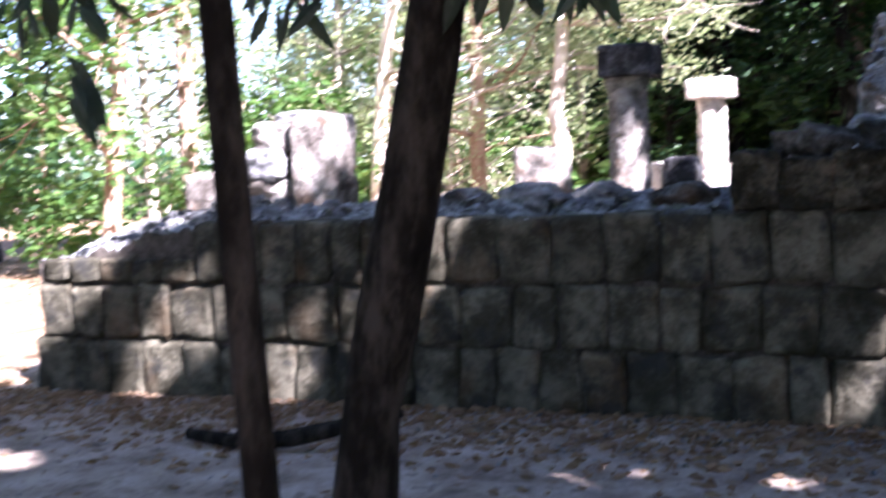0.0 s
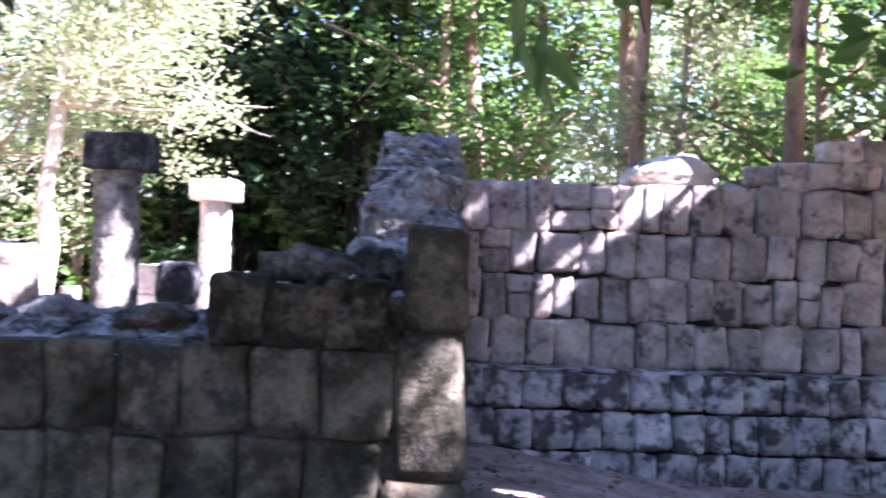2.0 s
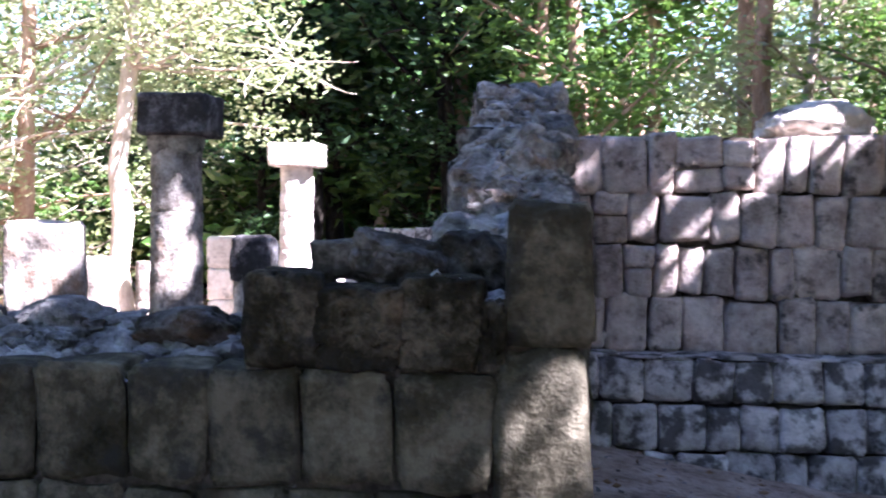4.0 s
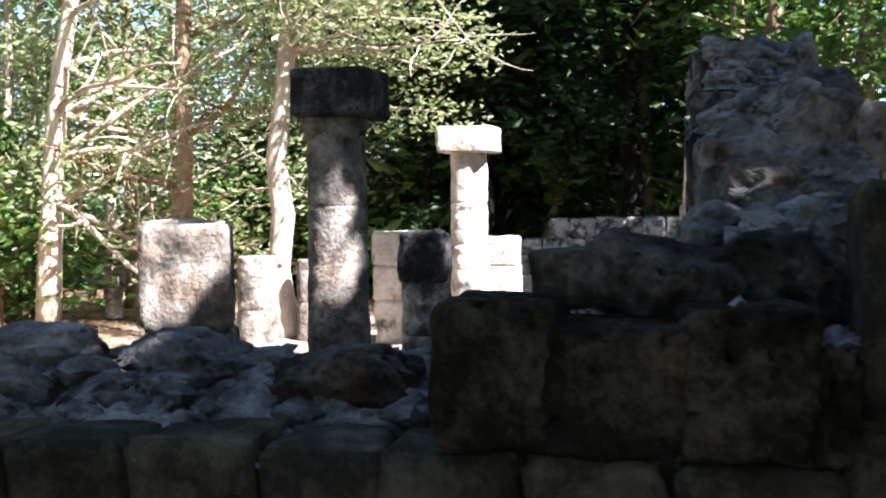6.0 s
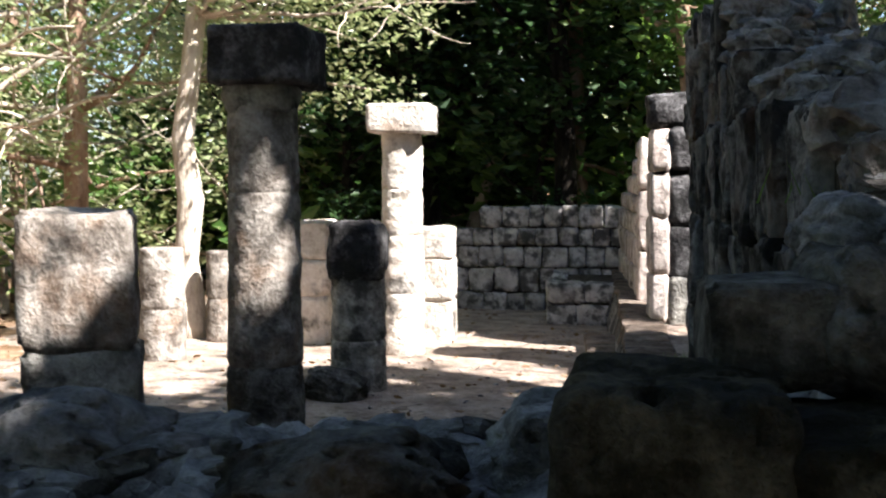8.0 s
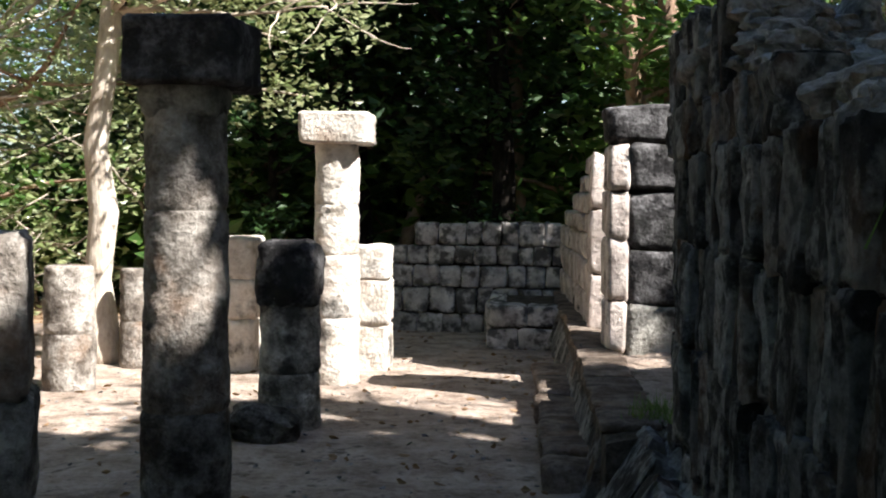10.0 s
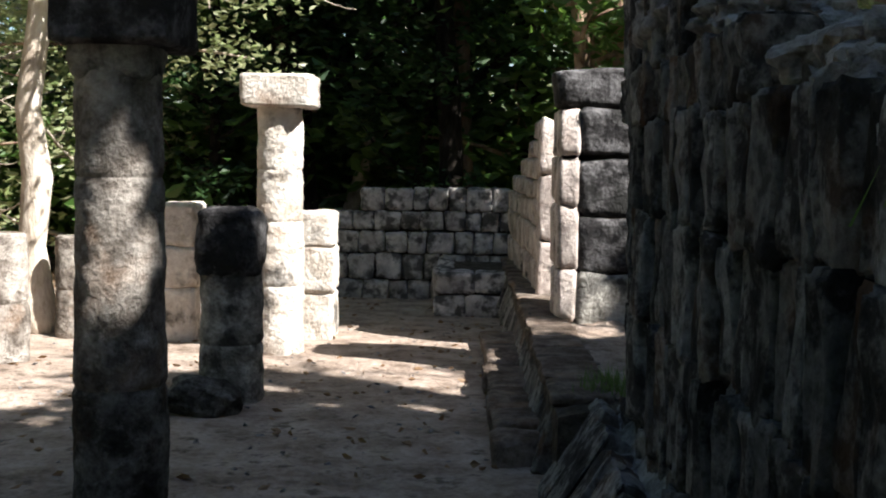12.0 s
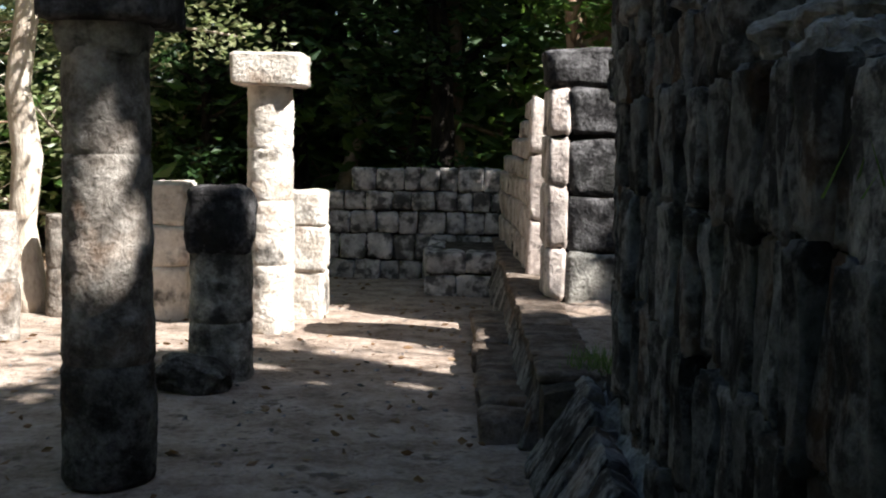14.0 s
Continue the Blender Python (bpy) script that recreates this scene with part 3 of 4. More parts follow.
tagged(wall_back, "end wall of the gallery, squared mottled limestone", "wall", kind="structure")
BACK = pose(-3.63, 13.0, 0, 0, 0, 0)
for z0, z1, a, b in ((-0.06, 0.22, 0, 2.86), (0.22, 0.52, 0, 2.86), (0.52, 0.78, 0, 2.86), (0.78, 1.01, 0, 2.86), (1.01, 1.28, 1.13, 2.86)):
    lay(wall_back, BASE, BACK, a, b, z0, z1, (0.18, 0.32), depth=0.24)
bench = new("bench", hill("bench", M_CORE, -1.55, -0.72, 11.58, 13.0, lambda x, y: 0.44, 0.1, -0.05))
tagged(bench, "raised stone bench block against the end wall", "bench", kind="structure")
lay(bench, BASE, pose(-1.60, 11.50, 0, 0, 0, 0), 0, 0.85, -0.02, 0.24, (0.25, 0.4), depth=0.2)
lay(bench, BASE, pose(-1.60, 11.50, 0, 0, 0, 0), 0, 0.85, 0.24, 0.47, (0.3, 0.5), depth=0.3)
lay(bench, BASE, pose(-1.60, 13.0, 0, 0, 0, -90), 0, 1.3, -0.02, 0.47, (0.3, 0.5), depth=0.2)

# plinth along the side wall and the step below it
plinth = new("plinth_gallery", hill("plinth_gallery", M_CORE, -0.86, -0.52, 5.02, 12.9, lambda x, y: 0.49 - 0.25 * max(0, -0.74 - x), 0.08, 0.05))
tagged(plinth, "low sloping stone plinth along the gallery wall", "plinth", kind="structure")
lay(plinth, SLABS, pose(-0.98, 12.9, 0, 0, 0, -90), 0, 7.6, 0.08, 0.50, (0.3, 0.55), depth=0.14, lean=0.32)
TREAD = with_material(BASE, M_TREAD)
lay(plinth, TREAD, pose(-0.86, 12.9, 0, 0, 0, -90), 0, 7.7, 0.46, 0.53, (0.35, 0.6), depth=0.3)
step = new("step", hill("step", M_CORE, -1.10, -0.84, 5.5, 8.9, lambda x, y: 0.22, 0.1, 0.05))
tagged(step, "long low stone step beside the plinth", "step", kind="structure")
lay(step, TREAD, pose(-1.14, 8.95, 0, 0, 0, -90), 0, 3.5, 0.06, 0.26, (0.3, 0.5), depth=0.34)

# broken sloping stones at the foot of the near wall
talus = new("talus", hill("talus", M_RUBBLE, -0.86, -0.54, 3.2, 5.12, lambda x, y: 0.12 + 1.25 * max(0, x + 0.86) * (0.6 + 0.4 * min(1, (y - 3.2) / 1.0)) + 0.05 * cobble(x, y, 5, 3.0), 0.03, 0.0))
tagged(talus, "sloping broken stones at the foot of the wall", "rubble", kind="structure")
for k, (y, w, h) in enumerate(((5.0, 0.30, 0.52), (4.68, 0.30, 0.46), (4.36, 0.28, 0.42), (4.05, 0.30, 0.40), (3.7, 0.32, 0.36))):
    part("stone_slab", SLABS[k], talus, box_at(-0.76, y, 0.28, 0.14, w, h, rng.uniform(-6, 6), 0, 32))

# ---------- columns ----------
def drum_column(name, x, y, z0, top, r, drums, mat, seed, taper=0.06, lean=0.0):
    """A round column of stacked worn drums; each drum is a part."""
    col = empty(name, pose(x, y, z0))
    zs = [0.0]
    for d in drums:
        zs.append(zs[-1] + d)
    total = zs[-1]
    zs = [z / total * (top - z0) for z in zs]
    for k, (a, b) in enumerate(zip(zs, zs[1:])):
        o = Vector((seed * 2.3, seed, 0.5))

        def fn(u, v, a=a, b=b, o=o, last=(k == len(drums) - 1)):
            z = min(v / 0.94, 1.0) if last else v
            rr = 1 - 0.055 * max(0, 1 - min(z, 1 - z) * (b - a) / 0.03) ** 1.5
            if last and v > 0.94:
                rr *= (1 - v) / 0.06
            an = 2 * math.pi * u
            zz = a + (b - a) * z
            q = Vector((math.cos(an), math.sin(an), 0)) * (r * rr * (1 - taper * zz))
            p = Vector((q.x, q.y, zz))
            w = noise.noise(p * 3.5 + o) * 0.06 + noise.noise(p * 11 + o) * 0.045 + noise.noise(p * 27 + o) * 0.022 - 0.16 * max(0, noise.noise(p * 8 + o * 3) - 0.42)
            q *= 1 + w
            return (q.x + lean * zz, q.y, zz + 0)
        me = grid_mesh("drum", mat[min(k, len(mat) - 1)] if isinstance(mat, tuple) else mat, 56, 36, fn)
        part("drum", me, col)
    return col


def capital(col, mat, z, w, d, h, seed, dx=0.0, dy=0.0, rz=0.0):
    me = rock_mesh("capital", mat, seed, 8, 0.97, 0.03, 0.1, 2.5, 0.05)
    part("capital", me, col, box_at(dx, dy, z + h / 2, w * 1.03, d * 1.03, h * 1.03, rz))


FLOOR = 0.10
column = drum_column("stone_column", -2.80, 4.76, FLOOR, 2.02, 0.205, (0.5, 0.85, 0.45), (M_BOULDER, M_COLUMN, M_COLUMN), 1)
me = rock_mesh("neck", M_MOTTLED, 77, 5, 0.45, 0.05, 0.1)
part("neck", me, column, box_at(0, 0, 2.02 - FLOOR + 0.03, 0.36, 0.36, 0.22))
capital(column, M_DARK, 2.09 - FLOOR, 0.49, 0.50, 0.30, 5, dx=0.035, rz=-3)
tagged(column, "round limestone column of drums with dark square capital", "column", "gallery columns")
column_far = drum_column("stone_column", -2.77, 8.95, 0.04, 2.03, 0.20, (0.55, 0.5, 0.4, 0.5), M_COLUMN_LIT, 2)
capital(column_far, M_COLUMN_LIT, 2.01 - 0.04, 0.55, 0.50, 0.25, 9)
tagged(column_far, "sunlit limestone column with square capital, stone paled for the sun", "column", "gallery columns")
column_dark = drum_column("column_stump", -2.77, 7.02, 0.06, 1.10, 0.205, (0.4, 0.66), (M_MOTTLED, M_MOTTLED), 3)
part("broken_top", rock_mesh("broken_top", M_DARK, 61, 9, 0.5, 0.08, 0.3, 2.4, 0.05), column_dark, box_at(0.0, 0, 1.03, 0.40, 0.40, 0.42))
tagged(column_dark, "broken limestone column stump with dark lichen top", "column", "gallery columns")
for x, y, top, r, s in ((-4.73, 8.25, 1.03, 0.20, 4), (-4.66, 9.55, 0.92, 0.13, 5), (-7.95, 12.0 - 0.6, 0.45, 0.12, 6)):
    c = drum_column("column_stump", x, y, 0.05, top, r, (0.45, 0.5), M_COLUMN, s)
    tagged(c, "short broken round limestone column stump", "column", "gallery columns")


def pillar(name, x, y, z0, w, d, heights, mats, seed, rz=0.0, label=""):
    """A square pillar of stacked worn blocks."""
    p = empty(name, pose(x, y, z0, 0, 0, rz))
    z = 0.0
    for k, h in enumerate(heights):
        me = rock_mesh("pillar_block", mats[k % len(mats)], seed + k, 8, 0.95, 0.05, 0.2, 2.2, 0.07)
        part("pillar_block", me, p, box_at(0.01 * (k % 2), 0, z + h / 2, w * 1.04, d * 1.04, h * 1.03))
        z += h
    return tagged(p, label, "pillar")


pillar("stone_pillar", -3.29, 3.60, 0.02, 0.47, 0.42, (0.45, 0.42, 0.58), (M_MOTTLED, M_MOTTLED, M_COLUMN), 21, rz=20, label="squat square limestone pillar with a weathered hole")
pillar("stone_pillar", -3.73, 9.6, 0.0, 0.34, 0.4, (0.5, 0.35, 0.36), (M_COLUMN_LIT,), 31, label="sunlit broken square limestone pillar")
pillar("stone_pillar", -2.60, 9.85, 0.0, 0.36, 0.36, (0.45, 0.4, 0.3), (M_COLUMN_LIT,), 41, label="sunlit broken limestone pillar behind a column")
lump = empty("ruined_pillar", pose(-4.70, 1.95, 0.0))
for k, (x, y, z, w, d, h, mat, power) in enumerate(((0, 0, 0.30, 0.74, 0.6, 0.62, M_RUBBLE, 8), (0, 0, 0.84, 0.72, 0.58, 0.5, M_RUBBLE, 8), (0.20, -0.02, 1.42, 0.32, 0.5, 0.72, M_COLUMN, 14), (-0.17, 0.0, 1.20, 0.40, 0.5, 0.26, M_COLUMN, 6),
                                                    (-0.20, -0.04, 1.43, 0.36, 0.46, 0.26, M_RUBBLE, 5), (-0.14, 0.02, 1.64, 0.44, 0.48, 0.24, M_COLUMN, 5), (-0.02, 0.04, 1.78, 0.30, 0.42, 0.12, M_RUBBLE, 4))):
    part("pillar_block", weathered_mesh("pillar_block", mat, 150 + k, 12, power, 0.06, 0.05, 1), lump, box_at(x, y, z, w, d, h, 4 * (k % 3 - 1), 0, 3 * (k % 2)))
tagged(lump, "ruined square pillar of rubble and pale blocks", "pillar")
pillar("stone_pillar", -5.32, 1.75, 0.0, 0.44, 0.5, (0.7, 0.68), (M_COLUMN,), 61, label="low broken block beside the ruined pillar")

# ---------- loose stones ----------
ROCKS = [weathered_mesh("loose_stone", M_RUBBLE, 100 + k, 17, 3.2 + 0.8 * (k % 4), 0.11, 0.07) for k in range(8)]
ROCKS_DARK = with_material(ROCKS, M_BOULDER)


def stone(x, y, z, w, d, h, rz=0, rx=0, ry=0, k=0, mats=None, label="loose grey limestone rubble stone"):
    ob = new("loose_stone", (mats or ROCKS)[k % 8])
    ob.matrix_basis = box_at(x, y, z + h * 0.44, w * 1.0, d * 1.0, h * 1.02, rz, rx, ry)
    return tagged(ob, label, "stone", "rubble stones")


stone(-1.44, 0.52, 1.09, 0.35, 0.26, 0.145, 8, k=3, mats=ROCKS_DARK)
stone(-1.12, 0.74, 1.10, 0.24, 0.26, 0.15, 20, k=2)
stone(-2.00, 0.72, 1.08, 0.34, 0.26, 0.17, -10, k=3)
stone(-2.42, 0.74, 1.08, 0.36, 0.28, 0.18, 15, k=4)
stone(-2.85, 0.78, 1.08, 0.30, 0.26, 0.15, 40, k=5)
stone(-3.3, 0.75, 1.06, 0.35, 0.3, 0.13, 10, k=6)
stone(-0.66, 0.30, 1.315, 0.30, 0.26, 0.20, 10, 0, 10, k=1, mats=ROCKS_DARK)
stone(-0.84, 0.30, 1.365, 0.17, 0.20, 0.13, 0, k=7, mats=with_material(BLOCKS[:8], M_BOULDER))
stone(-0.38, 0.42, 1.30, 0.26, 0.30, 0.22, 0, k=5, mats=ROCKS_DARK)
stone(-0.50, 1.45, 1.42, 0.28, 0.26, 0.16, 20, k=2)
stone(-0.25, 1.3, 1.42, 0.3, 0.3, 0.18, 20, k=3)
stone(-0.34, 4.35, 2.12, 0.50, 0.6, 0.32, 4, k=3)
stone(-0.06, 4.0, 2.06, 0.16, 0.4, 0.34, 10, k=7)
stone(-0.10, 2.55, 1.78, 0.22, 0.34, 0.32, 5, k=1)
stone(-2.86, 6.58, 0.05, 0.48, 0.32, 0.26, 4, k=0, mats=ROCKS_DARK, label="dark loose boulder on the gallery floor")
stone(1.82, 4.95, 2.09, 0.70, 0.45, 0.30, 5, k=3, mats=with_material(ROCKS, M_COLUMN_LIT), label="pale broken block lying on the wall top")

# ---------- trees ----------
def tree(name, seed, height, radius, crown_base, spread_r, leaf_mat, bark, n_leaves, leaf=0.11, lean=(0, 0), limbs=9, label="", wander=0.05, bare=0.0, gaps=None, at=(0, 0)):
    """A tapered trunk with limbs and a crown of many small leaves in clumps."""
    r = random.Random(seed)
    t = empty(name)
    trunk = bend(r, (0, 0, -0.1), (lean[0], lean[1], 1), height * 0.92, radius, radius * 0.25, 12, wander, 0.05)
    trunk[0] = (trunk[0][0], radius * 1.35)
    paths, spots = [], []
    for k in range(limbs):
        f = crown_base / height + (1 - crown_base / height) * (k + r.random()) / limbs
        i = min(11, int(f * 12))
        a = r.uniform(0, 2 * math.pi)
        ln = spread_r * r.uniform(0.6, 1.1) * (1.15 - 0.6 * f)
        limb = bend(r, trunk[i][0], (math.cos(a), math.sin(a), r.uniform(0.1, 0.8)), ln, trunk[i][1] * 0.55, 0.012, 7, 0.22, 0.02)
        paths.append(limb)
        for j in range(3):
            q = limb[r.randint(2, 6)]
            twig = bend(r, q[0], (r.uniform(-1, 1), r.uniform(-1, 1), r.uniform(-0.4, 0.8)), ln * 0.5, q[1] * 0.6, 0.006, 3, 0.3)
            paths.append(twig)
            limb = limb + twig
        ends = [Vector(p) for p, rad in limb[2:]]
        count = int(n_leaves / limbs)
        for j in range(count):
            c = r.choice(ends)
            g = Vector((r.gauss(0, 1), r.gauss(0, 1), r.gauss(0, 0.7)))
            spots.append(c + g * spread_r * 0.12)
    # drop leaves between the sun and each spot meant to be lit
    if gaps:
        base = Vector((*at, 0))
        kept = []
        for s in spots:
            w = s + base
            ok = True
            for g, gr in gaps:
                v = w - Vector(g)
                if (v - SUN * v.dot(SUN)).length < gr + 0.08:
                    ok = False
                    break
            if ok:
                kept.append(s)
        spots = kept
    part("trunk", limb_mesh("trunk", bark, [trunk], 12), t)
    part("limbs", limb_mesh("limbs", bark, paths, 3), t)["kind"] = "stuff"
    if spots:
        part("crown", leaves_mesh("crown", leaf_mat, spots, r, leaf), t)
    return tagged(t, label, "tree")


def placed(t, x, y, rz=0, s=1.0):
    t.matrix_basis = pose(x, y, 0, 0, 0, rz) @ Matrix.Scale(s, 4)
    return t


GROUP = "woodland trees"
kinds = [
    tree("woodland_tree", 1, 9.0, 0.13, 2.0, 2.6, M_LEAF, M_BARK_TAN, 4000, 0.185, limbs=14, label="slender woodland tree with dense green foliage"),
    tree("woodland_tree", 2, 8.0, 0.11, 0.9, 2.6, M_LEAF_SUNLIT, M_TWIG, 4400, 0.155, limbs=18, label="woodland tree with yellow-green foliage paled as by sun"),
    tree("woodland_tree", 3, 10.0, 0.16, 2.5, 2.8, M_LEAF_DEEP, M_BARK, 4000, 0.21, limbs=14, label="tall woodland tree with deep green foliage darkened for shade"),
]
bush = tree("shrub", 4, 2.6, 0.03, 0.2, 1.3, M_LEAF, M_BARK_TAN, 1400, 0.18, limbs=9, label="leafy green shrub in the woods")
for k in kinds + [bush]:
    tagged(k, group=GROUP)
r = random.Random(5)
first = set()


def plant(k, x, y, s):
    src = kinds[k] if k < 3 else bush
    m = pose(x, y, 0, r.uniform(-3, 3), r.uniform(-3, 3), r.uniform(0, 360))
    if k not in first:
        first.add(k)
        src.matrix_basis = m
        return src
    t = copy_thing(src, m @ Matrix.Scale(s, 4))
    return t


# woods behind the gallery and round the clearing
for row, (y0, n, xa, xb) in enumerate(((14.2, 7, -13, 7), (17, 8, -15, 9), (20.5, 8, -17, 11), (25, 6, -19, 14))):
    for i in range(n):
        x = xa + (xb - xa) * (i + r.uniform(0.2, 0.8)) / n
        y = y0 + r.uniform(-0.8, 1.4)
        # leaf tone carries the light: sun-paled kind left, shade-darkened kind in the middle
        k = 1 if x < -5 and r.random() < 0.6 else (2 if x < -0.5 else r.choice((0, 0, 1))) if x > -7.5 else r.choice((0, 0, 1))
        if y > 16 and -0.62 < (x + 0.2) / (y + 5.5) < -0.24 and (i + row) % 2:
            continue
        plant(k, x, y, r.uniform(0.8, 1.25))
for i in range(16):
    plant(3, r.uniform(-15, 8), r.uniform(14.0, 20), r.uniform(0.7, 1.4))
for x, y, k, s in ((-10, 6, 0, 1), (-11.5, 9, 1, 1), (-9.5, 11.5, 1, 0.9), (-8.5, 13, 0, 0.9), (-13, 4, 0, 1.1), (-14, 8, 2, 1), (8, 10, 0, 1), (6, 12, 2, 1), (4.5, 9.5, 0, 0.9), (10, 7, 0, 1.1), (3, 11, 1, 0.9), (-16, 0, 0, 1), (-15, -5, 2, 1), (-10, -9, 0, 1), (12, 2, 0, 1.1)):
    plant(k, x, y, s)
for x, y, s in ((-10, 8.5, 1), (-9, 10.5, 1.2), (-11.5, 6.5, 1.2), (-12, 12, 1.3), (5, 8.5, 1), (7, 9, 1.2), (3, 9.5, 1)):
    plant(3, x, y, s)

for x, y, k, s in ((0.3, 13.1, 0, 1.0), (-1.5, 14.6, 2, 1.1), (1.6, 14.2, 0, 1.1), (-3.4, 15.4, 2, 1.1), (-0.4, 16.2, 2, 1.2), (-5.2, 16.4, 2, 1.1), (-6.6, 18.2, 2, 1.2), (-4.2, 18.6, 2, 1.2), (-4.6, 15.0, 2, 0.6), (-3.0, 16.4, 2, 0.65), (-2.0, 15.2, 2, 0.6), (-5.9, 15.3, 2, 0.6)):
    plant(k, x, y, s)

for k in range(18):
    plant(3, r.uniform(-8, 1.0), r.uniform(15.5, 22), r.uniform(1.2, 1.9))

# deep woods as one thick belt of foliage
r = random.Random(9)
spots = []
for i in range(30000):
    a = r.uniform(0, 2 * math.pi)
    R = r.uniform(27, 36)
    z = abs(r.gauss(0, 1)) * 4.2 + 0.2
    hump = 0.75 + 0.25 * math.sin(a * 23) * math.sin(a * 7 + 1)
    if 1.75 < a < 2.45:
        hump *= 0.25
    spots.append(Vector((-1 + R * math.cos(a), 3 + R * math.sin(a), z * hump)))
woods = new("far_woods", leaves_mesh("far_woods", M_LEAF_DEEP, spots, r, 0.7, 0.6))
tagged(woods, "dense dark green woodland closing the clearing", "woods", kind="stuff")
woods["kind"] = "stuff"

# trees that stand out
bright = empty("pale_trunk_tree", pose(-5.02, 9.75, 0))
rr = random.Random(3)
tr = [((0.03, 0, -0.05), 0.20), ((0.0, 0, 0.25), 0.15), ((-0.03, 0, 0.8), 0.125), ((0.0, 0, 1.4), 0.13), ((-0.06, 0, 2.0), 0.115), ((0.02, 0, 2.6), 0.10), ((0.10, 0, 3.2), 0.09), ((0.2, 0.1, 4.2), 0.07), ((0.25, 0.2, 5.5), 0.05)]
part("trunk", limb_mesh("trunk", M_BARK_PALE, [tr], 12, 0.2), bright)
limbs, spots = [], []
for k in range(9):
    a = rr.uniform(-0.6, 3.8)
    lb = bend(rr, tr[rr.randint(5, 8)][0], (math.cos(a), math.sin(a) * 0.6, rr.uniform(-0.1, 0.5)), rr.uniform(1.0, 2.0), 0.035, 0.008, 7, 0.2)
    limbs.append(lb)
    for j in range(420):
        spots.append(Vector(rr.choice(lb[2:])[0]) + Vector((rr.gauss(0, 0.22), rr.gauss(0, 0.22), rr.gauss(0, 0.16))))
# long sunlit boughs that reach over the columns
for k in range(11):
    lb = bend(rr, tr[rr.randint(6, 8)][0], (rr.uniform(0.5, 1), rr.uniform(-1, -0.1), rr.uniform(-0.05, 0.55)), rr.uniform(1.6, 2.9), 0.03, 0.007, 9, 0.18)
    limbs.append(lb)
    for q in range(4):
        c = lb[rr.randint(3, 8)]
        limbs.append(bend(rr, c[0], (rr.uniform(-0.3, 1), rr.uniform(-1, 0.4), rr.uniform(-0.4, 0.6)), rr.uniform(0.4, 0.9), 0.012, 0.004, 5, 0.25))
    for j in range(800):
        p = Vector(rr.choice(lb[3:])[0]) + Vector((rr.gauss(0, 0.3), rr.gauss(0, 0.3), rr.gauss(0, 0.22)))
        along, aside = 0.87 * p.x - 0.5 * p.y, abs(0.5 * p.x + 0.87 * p.y)
        if p.z > 3.0 and (aside > 0.5 or p.z > along * 1.03 + 3.6):
            spots.append(p)
for k in range(16):
    end = Vector((rr.uniform(0.4, 2.3), rr.uniform(-1.2, 0.6), rr.uniform(3.1, 5.2)))
    start = Vector(tr[rr.randint(6, 8)][0])
    lb = [(tuple(start.lerp(end, f) + Vector((0, 0, 0.35 * math.sin(3.14 * f))) + noise.noise_vector(end + Vector((f * 3, 0, 0))) * 0.15), 0.03 - 0.024 * f) for f in (0, 0.2, 0.4, 0.6, 0.8, 1)]
    limbs.append(lb)
    for q in range(5):
        c = lb[rr.randint(2, 5)]
        limbs.append(bend(rr, c[0], (rr.uniform(-0.3, 1), rr.uniform(-1, 0.4), rr.uniform(-0.6, 0.3)), rr.uniform(0.3, 0.7), 0.009, 0.003, 5, 0.25))
    for j in range(420):
        p = Vector(rr.choice(lb[2:])[0]) + Vector((rr.gauss(0, 0.26), rr.gauss(0, 0.26), rr.gauss(0, 0.2)))
        if p.z > 2.8 and p.x < 2.5:
            spots.append(p)
part("limbs", limb_mesh("limbs", M_TWIG, limbs, 5), bright)
part("crown", leaves_mesh("crown", M_LEAF_SUNLIT, spots, rr, 0.09), bright)
tagged(bright, "tree with a pale sunlit crooked trunk", "tree", GROUP)
tan = tree("tan_trunk_tree", 15, 8.0, 0.15, 2.2, 2.4, M_LEAF_SUNLIT, M_BARK_TAN, 5000, 0.09, limbs=12, label="tree with a straight tan trunk and bare low boughs", wander=0.02)
placed(tan, -6.8, 11.0)
tagged(tan, group=GROUP)

# young trees beside the path
near = empty("path_tree", pose(-1.38, -3.25, 0))
tr = [((-0.24, 0, -0.05), 0.12), ((-0.20, 0, 0.4), 0.092), ((-0.16, 0, 0.75), 0.088), ((-0.10, 0, 1.0), 0.086), ((-0.03, 0, 1.3), 0.080), ((0.06, 0, 1.7), 0.072), ((0.14, 0, 2.1), 0.068), ((0.2, 0, 2.6), 0.06), ((0.2, 0, 3.4), 0.05), ((0.3, 0.1, 5.0), 0.03)]
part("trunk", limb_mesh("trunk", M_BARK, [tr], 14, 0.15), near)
tagged(near, "young tree by the path, leaning trunk darkened as if backlit", "tree", "path trees")
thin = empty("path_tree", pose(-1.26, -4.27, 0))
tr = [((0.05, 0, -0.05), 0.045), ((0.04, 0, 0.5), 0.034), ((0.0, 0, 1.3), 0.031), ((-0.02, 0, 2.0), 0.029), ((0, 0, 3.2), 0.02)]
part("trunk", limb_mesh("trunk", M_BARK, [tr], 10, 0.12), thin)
tagged(thin, "thin sapling trunk beside the path, darkened as if backlit", "tree", "path trees")

